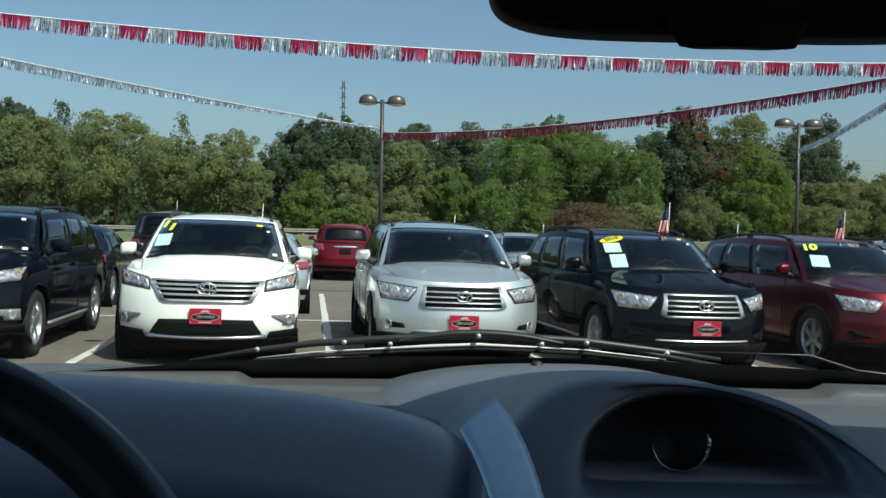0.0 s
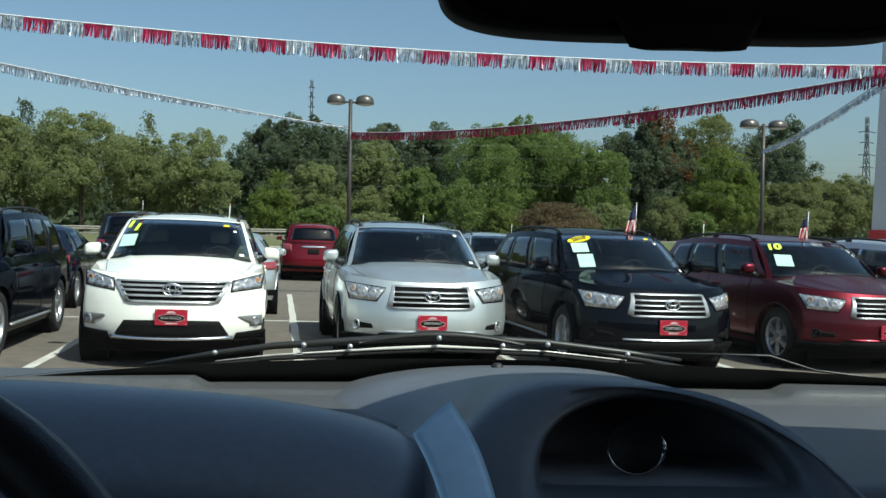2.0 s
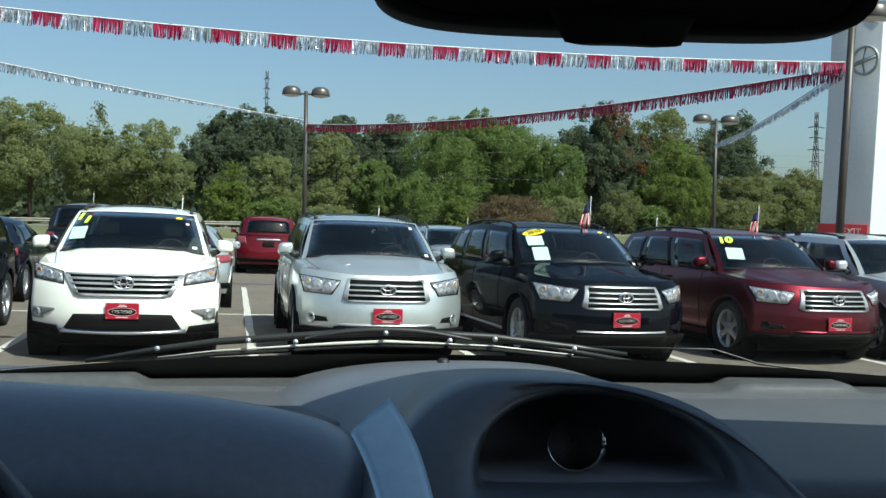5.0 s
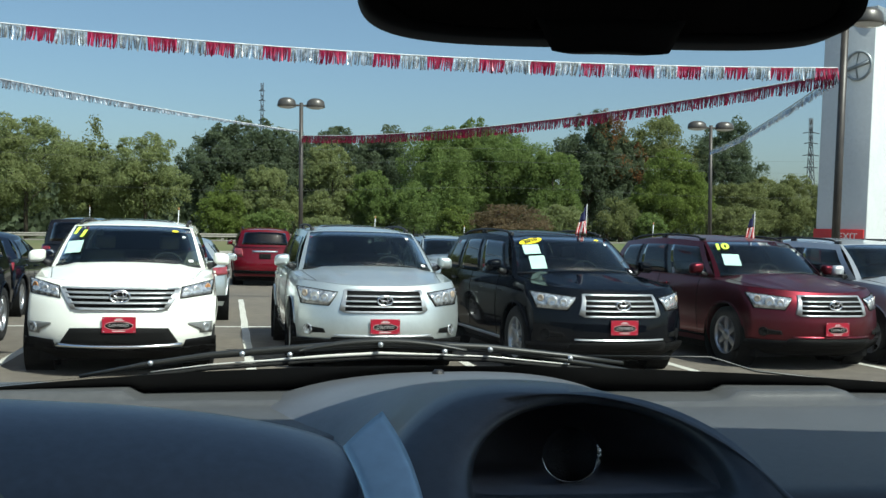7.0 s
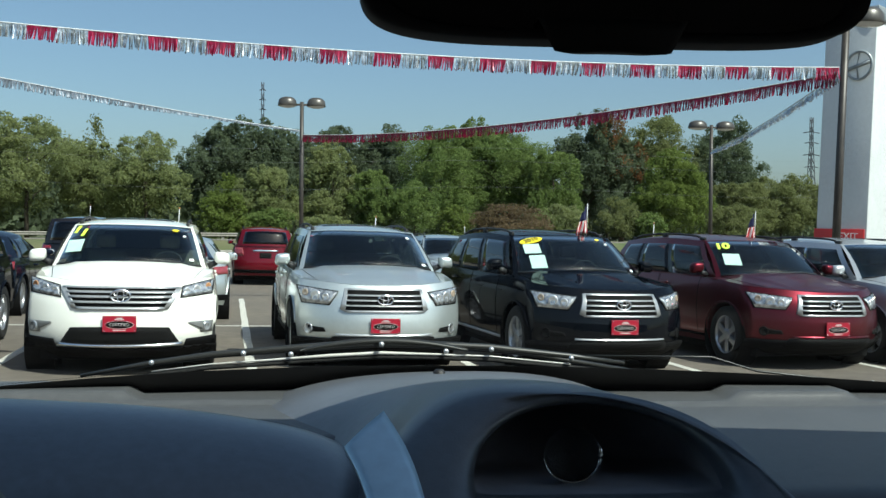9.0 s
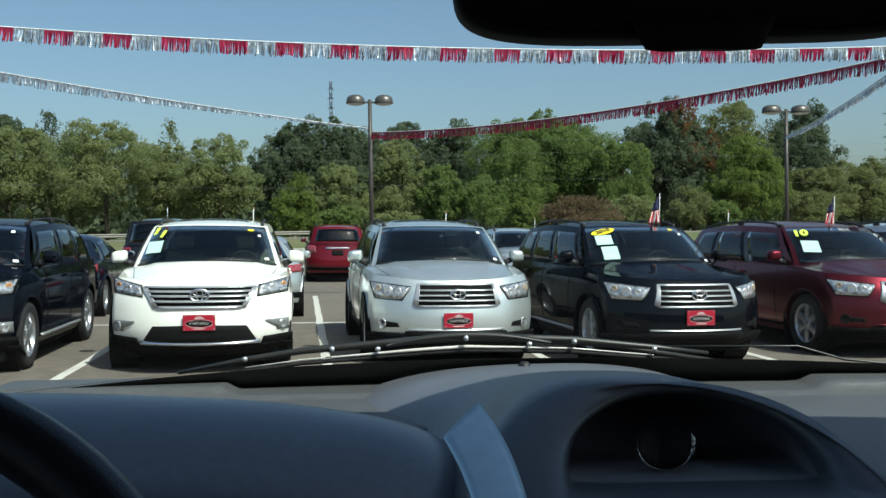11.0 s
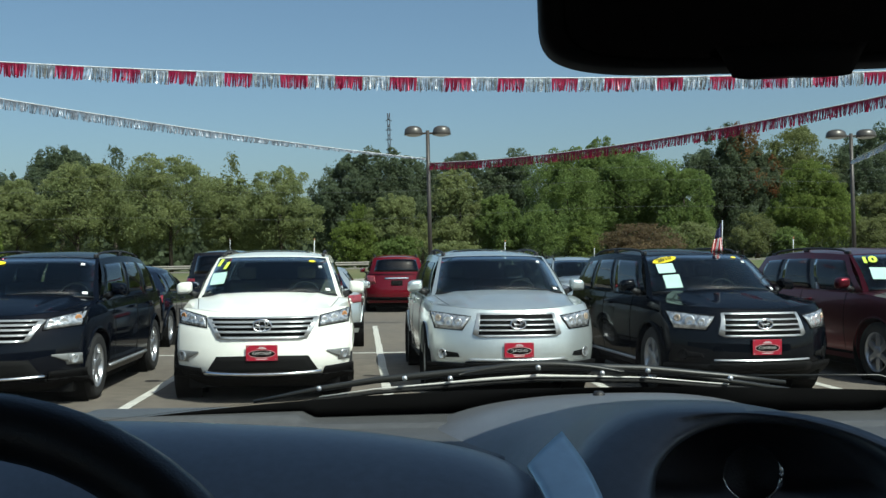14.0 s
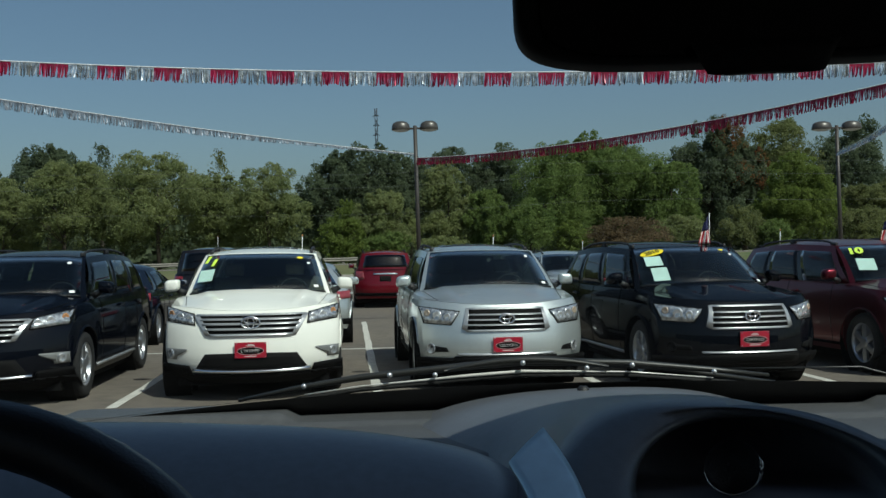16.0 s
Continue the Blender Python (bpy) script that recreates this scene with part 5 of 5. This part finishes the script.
# woods that close the distance
for k, (x0, x1, y, h) in enumerate(((-130, -30, 112, 9.0), (-30, 60, 110, 8.2), (60, 190, 112, 6.5))):
    rnd = random.Random(70 + k)
    verts, faces = [], []
    for i in range(26000):
        x = rnd.uniform(x0, x1)
        top = h * (0.8 + 0.25 * noise.noise((x * 0.11, k, 0)) + 0.12 * noise.noise((x * 0.5, k, 3)))
        p = Vector((x, y + rnd.uniform(-4, 4), 1.0 + rnd.uniform(0.0, 1.0) ** 0.8 * top))
        w = rnd.uniform(0.4, 0.9)
        t = Vector((rnd.uniform(-1, 1), rnd.uniform(-0.6, 0.6), rnd.uniform(-0.4, 0.4))).normalized()
        b = Vector((rnd.uniform(-0.4, 0.4), rnd.uniform(-0.8, 0.8), 1)).normalized()
        base = len(verts)
        verts += [p - t * w * 0.5, p + t * w * 0.5, p + t * w * 0.2 + b * w * 0.8, p - t * w * 0.4 + b * w * 0.6]
        faces.append((base, base + 1, base + 2, base + 3))
    me = bpy.data.meshes.new("far_woods")
    me.from_pydata(verts, [], faces)
    me.materials.append(M["leaf_dark"])
    tagged(new("far_woods", me), "dark green far woods behind the trees", "woods", kind="stuff")

# unseen wall added behind the view, to darken what the car fronts mirror
bm = bmesh.new()
box(bm, -45, 45, -22.4, -22, -0.8, 7.0)
setting("reflection_wall", bm, M["unseen_wall"], "unseen plain wall added behind to darken reflections", "wall")

# ---- the car that the view is taken from ----
CAB = pose(0, 0, 0, 0, 0, -8)
cabin = thing("car_cabin", CAB, "dark grey car cabin with dashboard and mirror", "car interior")


RIDGE = [(-0.76, 1.27), (-0.66, 1.305), (-0.55, 1.322), (-0.42, 1.3275), (-0.31, 1.327), (-0.25, 1.325), (-0.15, 1.3195), (-0.09, 1.3130), (-0.05, 1.3060), (-0.015, 1.2980), (0.005, 1.2895), (0.02, 1.279), (0.045, 1.25)]


def dash_z(x, y):
    """The height of the dashboard's skin."""
    z = 1.283 - 0.01 * max(0, y - 0.9) + 0.004 * smooth01((0.12 - x) / 0.1)
    # the skin rolls down towards the driver
    d = max(0.0, 0.64 - y)
    if d < 0.04:
        z -= 0.045 - math.sqrt(max(0.0, 0.045 ** 2 - d * d))
    else:
        z -= 0.025 + (d - 0.04) * 3.0
    # it drops away under the hood over the dials
    z -= 0.07 * smooth01((0.80 - y) / 0.08) * smooth01((0.10 - x) / 0.1)
    # raised vents near the glass
    for cx, w in ((-0.33, 0.13), (0.455, 0.07)):
        z += 0.008 * smooth01((w - abs(x - cx)) / 0.012) * smooth01((y - 0.955) / 0.01)
    # a shallow step across the panel
    z -= 0.004 * smooth01((0.955 - y) / 0.01)
    return z


def hood_at(x, v):
    """The skin of the dial hood, from behind its ridge over the top and down to the dials."""
    top = sum(interp(x + d, RIDGE) for d in (-0.02, -0.01, 0, 0.01, 0.02)) / 5
    if v < 0.25:
        k = 1 - v / 0.25
        return Vector((x, 0.735 + 0.075 * math.sin(k * math.pi / 2), top - 0.075 * (1 - math.cos(k * math.pi / 2))))
    a = (v - 0.25) / 0.75 * radians(88)
    return Vector((x, 0.735 - 0.185 * math.sin(a), top - 0.185 * (1 - math.cos(a))))


bm = bmesh.new()
grid(bm, lambda u, v: (u, v, dash_z(u, v)), steps(-0.75, 1.0, 140), sorted(set(steps(0.56, 0.94, 40) + steps(0.94, 1.03, 22))))
part("dashboard", bm, M["dash"], cabin, "dark grey grained dashboard skin")
bm = bmesh.new()
grid(bm, hood_at, steps(-0.75, 0.045, 70), steps(0, 1, 48))
# the blue of this skin is painted sky sheen
part("dial_hood", bm, M["hood_skin"], cabin, "smooth grey hood over the dials, sky blue in its colour")

# raised pod in the middle of the dash
PX = 0.122


def pod(a, v):
    """The pod's skin: a round the arch, v from the driver's edge to the glass."""
    k = smooth01(v)
    wl, wr, top = 0.108 + 0.132 * smooth01((v - 0.38) / 0.55), 0.165 + 0.02 * k, 1.345 - 0.038 * k
    c, s = math.cos(a), abs(math.sin(a))
    z = 1.219 + (top - 1.219) * s ** 0.75
    near = 0.632 - 1.9 * (1.345 - 1.219) * (1 - s ** 0.75)
    return Vector((PX + (wr if c > 0 else wl) * abs(c) ** 0.82 * (1 if c > 0 else -1), near + (1.0 - near) * v, z))


def lean(z):
    """How far ahead the sloping face lies at a height."""
    return 0.632 - 1.9 * (1.345 - z)


def opening(a, k, y):
    """A half-round opening with a level foot in the sloping face: k = 1 at its rim; y is how far behind the face."""
    c, s = math.cos(a), math.sin(a)
    side = 1 if c > 0 else -1
    if s >= 0:
        x, z = 0.158 + (0.097 if c > 0 else 0.088) * k * abs(c) ** 0.95 * side, 1.2985 + 0.0445 * k * s
    else:
        x, z = 0.158 + (0.097 if c > 0 else 0.088) * k * abs(c) ** 0.25 * side, 1.2985 - 0.0062 * k * abs(s) ** 0.3
    return Vector((x, lean(z) + y, z))


ring_a = steps(0, 2 * math.pi, 96)[:-1]


def face(a, k):
    """Across the face from the pod's rim to the opening."""
    q = pod(a, 0.0) if a <= math.pi else Vector((PX + (0.165 if math.cos(a) > 0 else 0.108) * math.cos(a), 0, 1.219 + 0.03 * math.sin(a)))
    p = q.lerp(opening(a, 1.0, 0), k)
    p.y = lean(p.z)
    return p


# one skin: over the arch from the glass, round the driver's edge, down the face and into the opening
bm = bmesh.new()
loops = [[bm.verts.new(face(a, k)) for a in ring_a] for k in (0, 0.4, 0.75)] + [[bm.verts.new(opening(a, k, y)) for a in ring_a] for k, y in ((1.04, 0.0006), (0.99, 0.002), (0.94, 0.005), (0.89, 0.010), (0.85, 0.018), (0.82, 0.030), (0.81, 0.042))]
for a, b in zip(loops, loops[1:]):
    for k in range(96):
        bm.faces.new((a[k], a[(k + 1) % 96], b[(k + 1) % 96], b[k]))
rows = [[bm.verts.new(pod(a, v)) for a in ring_a[:49]] for v in (1.0, 0.95, 0.85, 0.72, 0.58, 0.45, 0.32, 0.16)] + [loops[0][:49]]
for a, b in zip(rows, rows[1:]):
    for k in range(48):
        bm.faces.new((a[k], a[k + 1], b[k + 1], b[k]))
bmesh.ops.recalc_face_normals(bm, faces=bm.faces)
part("pod", bm, M["pod_skin"], cabin, "raised hood over the middle display")
bm = bmesh.new()
loops = [[bm.verts.new(opening(a, k, y)) for a in ring_a] for k, y in ((0.812, 0.040), (0.81, 0.07), (0.80, 0.115), (0.5, 0.12), (0.01, 0.12))]
for a, b in zip(loops, loops[1:]):
    for k in range(96):
        bm.faces.new((a[k], a[(k + 1) % 96], b[(k + 1) % 96], b[k]))
part("pod_recess", bm, M["recess"], cabin)
# dial ring in the recess
RC = Vector((0.1495, 0.602, 1.3105))
bm = bmesh.new()
tube(bm, [RC + Vector((0.0178 * math.cos(a), 0, 0.0168 * math.sin(a))) for a in steps(radians(185), radians(385), 30)], [0.0002 + 0.0007 * abs(math.sin(math.pi * i / 30)) ** 0.5 + (0.0009 if 22 < i < 29 else 0) for i in range(31)], 6)
part("dial_ring", bm, M["chrome"], cabin, "thin bright dial ring")
bm = bmesh.new()
lathe(bm, [(0.0178, RC.y), (0.0168, RC.y + 0.004), (0.012, RC.y + 0.009), (0.001, RC.y + 0.011)], 28, "y", Matrix.Translation((RC.x, 0, RC.z)))
part("dial", bm, M["dash_dark"], cabin)
# sensor button at the glass
bm = bmesh.new()
lathe(bm, [(0.001, 0.004), (0.004, 0.0035), (0.0062, 0.001), (0.0068, -0.006)], 16, "z", Matrix.Translation((0.095, 0.985, 1.3075)))
part("light_sensor", bm, M["black"], cabin)

# bright trim strip beside the pod; its blue stands for reflected sky
bm = bmesh.new()
A = [Vector((0.0098, 0.5832, 1.3215)), Vector((0.0160, 0.5680, 1.3135)), Vector((0.0215, 0.5510, 1.3045)), Vector((0.0300, 0.5160, 1.2860))]
B = [Vector((0.0332, 0.6125, 1.3370)), Vector((0.0458, 0.5830, 1.3212)), Vector((0.0532, 0.5540, 1.3060)), Vector((0.0600, 0.5100, 1.2828))]


def strip_at(u, v):
    # a smooth cubic through the four stations of each edge
    w = (-4.5 * (v - 1 / 3) * (v - 2 / 3) * (v - 1), 13.5 * v * (v - 2 / 3) * (v - 1), -13.5 * v * (v - 1 / 3) * (v - 1), 4.5 * v * (v - 1 / 3) * (v - 2 / 3))
    a, b = (sum((p * k for p, k in zip(edge, w)), Vector()) for edge in (A, B))
    return a.lerp(b, u) + Vector((0, -0.0005, 0.001)) * math.sin(math.pi * u)


grid(bm, strip_at, steps(0, 1, 6), steps(0, 1, 18))
thick(bm, 0.004)
part("trim_strip", bm, M["strip"], cabin, "smooth pale trim strip, reflected sky blue in its colour")

# steering wheel
WC = Vector((-0.302, 0.445, 1.176))
tilt = Matrix.Rotation(radians(-16), 3, "X")
bm = bmesh.new()
tube(bm, [WC + tilt @ Vector((0.197 * math.cos(a), 0, 0.197 * math.sin(a))) for a in steps(0, 2 * math.pi, 72)], 0.018, 12, False)
wheel = part("steering_wheel", bm, M["leather"], cabin, "dark leather steering wheel rim")
bm = bmesh.new()
for a in (200, 340, 270):
    a = radians(a)
    tube(bm, [WC + tilt @ Vector((0.05 * math.cos(a), 0.02, 0.05 * math.sin(a))), WC + tilt @ Vector((0.183 * math.cos(a), 0, 0.183 * math.sin(a)))], [0.022, 0.014], 8)
part("spokes", bm, M["leather"], wheel)
bm = bmesh.new()
lathe(bm, [(0.001, -0.015), (0.05, -0.01), (0.07, 0.01), (0.06, 0.06)], 24, "y", Matrix.Translation(WC) @ tilt.to_4x4())
part("horn_pad", bm, M["leather"], wheel)
# dark dial housing under the hood
part("dial_housing", boxed(-0.62, 0.0, 0.70, 0.78, 1.0, 1.20, 0.01), M["dash_dark"], cabin)

# rear-view mirror
MX, MY, MZ = 0.1375, 0.455, 1.5772
bm = bmesh.new()


def mirror_outline(a, k=1.0, y=0.0):
    c, s = math.cos(a), math.sin(a)
    return Vector((MX + 0.120 * k * abs(c) ** 0.42 * (1 if c > 0 else -1), MY + y, MZ + 0.0415 * k * abs(s) ** 0.36 * (1 if s > 0 else -1)))


ma = steps(0, 2 * math.pi, 64)[:-1]
loops = [[bm.verts.new(mirror_outline(a, k, y)) for a in ma] for k, y in ((0.01, 0.001), (0.9, 0.001), (0.92, -0.004), (0.985, -0.006), (1.0, 0.002), (1.0, 0.018), (0.93, 0.030), (0.6, 0.045), (0.01, 0.048))]
for a, b in zip(loops, loops[1:]):
    for k in range(64):
        bm.faces.new((a[k], a[(k + 1) % 64], b[(k + 1) % 64], b[k]))
mir = part("rear_view_mirror", bm, M["mirror_black"], cabin, "black rear-view mirror housing")
bm = bmesh.new()
loop = [bm.verts.new(mirror_outline(a, 0.90, -0.0015)) for a in ma]
bm.faces.new(loop)
part("mirror_glass", bm, M["dark_mirror"], mir, smooth=False)
bm = bmesh.new()
grid(bm, lambda u, v: (MX - 0.0045 + (0.0235 + 0.0085 * v) * u, MY - 0.003 + 0.004 * u * u, MZ - 0.0484 + 0.0144 * v + 0.002 * u ** 6), steps(-1, 1, 16), steps(0, 1, 3))
thick(bm, 0.01)
part("dimming_lever", bm, M["mirror_black"], mir)
bm = bmesh.new()
tube(bm, [(MX, MY + 0.03, MZ + 0.01), (MX, MY + 0.08, MZ + 0.06), (MX, MY + 0.13, MZ + 0.075)], 0.011, 8)
part("mirror_stalk", bm, M["mirror_black"], mir)

# windscreen: glass, black border with its dotted edge
G0, G1 = Vector((0, 1.075, 1.255)), Vector((0, 0.57, 1.68))


def screen(x, v):
    """A place on the windscreen: v up it."""
    p = G0.lerp(G1, v)
    bow = 0.10 * ((x - 0.17) / 0.7) ** 2
    return Vector((x, p.y - bow * (1 - 0.4 * v) , p.z + 0.02 * v * 0))


bm = bmesh.new()
grid(bm, screen, steps(-0.76, 0.92, 24), steps(-0.02, 1, 8))
ws = part("windscreen", bm, M["clear"], cabin, "clear car windscreen")
ws.visible_shadow = False


def frit_top(x):
    """How far up the black border reaches."""
    return max(-0.01, 0.136 - 0.055 * ((x - 0.03) / (0.45 if x < 0.03 else 0.62)) ** 2)


bm = bmesh.new()
grid(bm, lambda u, v: screen(u, -0.02 + (frit_top(u) + 0.02) * v) + Vector((0, -0.003, 0)), steps(-0.76, 0.92, 60), steps(0, 1, 4))
part("black_border", bm, M["frit"], cabin, "black printed border of the windscreen")
bm = bmesh.new()
for i in range(200):
    x = -0.76 + 0.578 * i / 199
    c = screen(x, frit_top(x) + 0.004) + Vector((0, -0.003, 0))
    r = 0.0009
    vs = [bm.verts.new(c + Vector((r * math.cos(a), -r * 0.77 * math.sin(a), r * 0.64 * math.sin(a)))) for a in steps(0, 2 * math.pi, 6)[:-1]]
    bm.faces.new(vs)
part("border_dots", bm, M["frit"], cabin, smooth=False)["kind"] = "stuff"

# wipers, lying outside at the foot of the glass
def wiper(name, pts, rivets, arm, label, fat=1.0, bridge=None):
    pts = [Vector(p) for p in pts]
    n = len(pts)
    root = part(name, tube(bmesh.new(), pts, [(0.0020 + 0.0026 * math.sin(math.pi * i / (n - 1)) ** 0.6) * fat for i in range(n)], 8), M["wiper"], cabin, label)
    bm = bmesh.new()
    tube(bm, [p + Vector((0, -0.004, -0.011 - 0.004 * math.sin(math.pi * i / (n - 1)))) for i, p in enumerate(pts)], 0.0028, 6)
    part("wiper_rubber", bm, M["rubber"], root)
    # spring strip, widened mid-length to shape its painted sun glint
    bm = bmesh.new()
    tube(bm, [p + Vector((0, -0.006, -0.0075 - 0.003 * math.sin(math.pi * i / (n - 1)))) for i, p in enumerate(pts) if 0 < i < n - 1], [(0.0008 + 0.0015 * math.sin(math.pi * i / (n - 3)) ** 4) * fat for i in range(n - 2)], 6)
    part("wiper_spring", bm, M["spring"], root, "metal spring strip with sun glint in its whitish colour")
    for k, r in enumerate(rivets):
        bm = bmesh.new()
        bmesh.ops.create_uvsphere(bm, u_segments=10, v_segments=6, radius=0.0031, matrix=Matrix.Translation(Vector(r)))
        part("rivet", bm, M["bulb"], root)
    bm = bmesh.new()
    tube(bm, arm, [0.0025 * fat, 0.003 * fat, 0.004 * fat, 0.0035 * fat], 8)
    part("wiper_arm", bm, M["wiper"], root)
    if bridge:
        bm = bmesh.new()
        grid(bm, lambda u, v: Vector((bridge[0] + (bridge[1] - bridge[0]) * u, 1.093 - 0.004 * math.sin(math.pi * v), 1.3275 - 0.010 * (2 * u - 1) ** 2 + (0.0015 + 0.0032 * math.sin(math.pi * u) ** 0.7) * (2 * v - 1))), steps(0, 1, 24), steps(0, 1, 4))
        thick(bm, 0.003)
        part("wiper_bridge", bm, M["wiper"], root, "dark pressed-metal wiper bridge")
    return root


wiper("wiper_blade", [(-0.292, 1.10, 1.289), (-0.214, 1.10, 1.303), (-0.149, 1.10, 1.312), (-0.085, 1.10, 1.317), (-0.020, 1.10, 1.322), (0.038, 1.10, 1.325), (0.097, 1.10, 1.323), (0.161, 1.10, 1.320), (0.252, 1.10, 1.310), (0.316, 1.10, 1.302)],
      [(-0.213, 1.088, 1.305), (-0.114, 1.088, 1.315), (-0.062, 1.088, 1.314), (0.038, 1.086, 1.325), (0.110, 1.088, 1.317), (0.161, 1.088, 1.319), (0.252, 1.088, 1.309)],
      [(0.36, 1.12, 1.285), (0.20, 1.115, 1.312), (0.09, 1.11, 1.322), (0.02, 1.105, 1.326)], "black wiper blade with bright rivets", bridge=(-0.052, 0.135))
wiper("wiper_blade", [(0.47, 1.06, 1.292), (0.53, 1.05, 1.288), (0.60, 1.04, 1.284), (0.68, 1.03, 1.281), (0.78, 1.01, 1.278), (0.88, 0.98, 1.276)],
      [(0.575, 1.03, 1.288), (0.70, 1.015, 1.284)],
      [(0.270, 1.10, 1.3105), (0.419, 1.10, 1.3085), (0.473, 1.10, 1.292), (0.56, 1.05, 1.287)], "black wiper blade with bright rivets", 0.35)

# closing body of the car: roof, pillars, doors, floor, rear
bm = bmesh.new()
grid(bm, lambda s, r: (0.08 + 0.88 * s, 0.60 - 2.8 * r - 0.10 * s * s * (1 - r), 1.70 + 0.055 * (1 - abs(s) ** 3) * math.sin(math.pi * (0.12 + 0.80 * r)) ** 0.6), steps(-1, 1, 16), steps(0, 1, 14))
thick(bm, 0.035)
part("roof", bm, M["headliner"], cabin)
for s, x in ((-1, -0.78), (1, 0.94)):
    bm = bmesh.new()
    tube(bm, [(x, 0.50, 1.70), (x, 0.72, 1.46), (x, 0.92, 1.22)], [0.035, 0.04, 0.05], 8)
    part("pillar", bm, M["headliner"], cabin)
    part("door", boxed(x - 0.04, x + 0.04, -1.6, 0.95, 0.35, 1.20, 0.02), M["charcoal"], cabin)
    for y0, y1 in ((-0.42, -0.26), (-1.42, -1.30), (-2.2, -1.95)):
        part("upper_side", boxed(x - 0.03, x + 0.03, y0, y1, 1.20, 1.69, 0.01), M["headliner"], cabin)
    part("rear_quarter", boxed(x - 0.03, x + 0.03, -2.2, -1.6, 0.35, 1.20, 0.01), M["charcoal"], cabin)
part("floor", boxed(-0.78, 0.96, -2.2, 1.25, 0.28, 0.34), M["dash_dark"], cabin, smooth=False)
part("bulkhead", boxed(-0.78, 0.96, 1.03, 1.09, 0.34, 1.245), M["dash_dark"], cabin, smooth=False)
part("rear_wall", boxed(-0.78, 0.96, -2.24, -2.18, 0.34, 1.18), M["dash_dark"], cabin, smooth=False)
part("cowl", boxed(-0.78, 0.96, 1.09, 1.35, 1.10, 1.17, 0.01), M["black"], cabin)
bm = bmesh.new()
grid(bm, lambda s, r: (0.08 + (0.86 - 0.06 * r * r) * s, 1.33 + (0.85 - 0.22 * s * s) * r, 1.10 - 0.05 * abs(s) ** 4 - 0.10 * r - 0.22 * smooth01((r - 0.8) / 0.2)), steps(-1, 1, 16), steps(0, 1, 16))
thick(bm, 0.03)
part("bonnet", bm, M["charcoal"], cabin)
for x in (-0.78, 0.94):
    part("fender", boxed(x - 0.03, x + 0.03, 0.93, 1.95, 0.55, 1.04, 0.025), M["charcoal"], cabin)
bm = bmesh.new()
grid(bm, lambda s, v: (0.08 + 0.84 * s, 2.17 - 0.24 * s * s + 0.05 * math.sin(math.pi * v), 0.28 + 0.52 * v), steps(-1, 1, 16), steps(0, 1, 6))
thick(bm, 0.04)
part("bumper", bm, M["charcoal"], cabin)
for x in (-0.72, 0.88):
    for y in (1.52, -1.2):
        bm = bmesh.new()
        lathe(bm, [(0.20, -0.1), (0.30, -0.1), (0.32, -0.05), (0.32, 0.05), (0.30, 0.1), (0.20, 0.1), (0.001, 0.08)], 24, "x", Matrix.Translation((x, y, 0.32)))
        part("wheel", bm, M["rubber"], cabin)
for x in (-0.27, 0.55):
    bm = bmesh.new()
    box(bm, x - 0.25, x + 0.25, -0.75, -0.62, 0.6, 1.35, 0.05)
    box(bm, x - 0.25, x + 0.25, -0.65, -0.12, 0.5, 0.75, 0.06)
    part("front_seat", bm, M["seat_dark"], cabin)
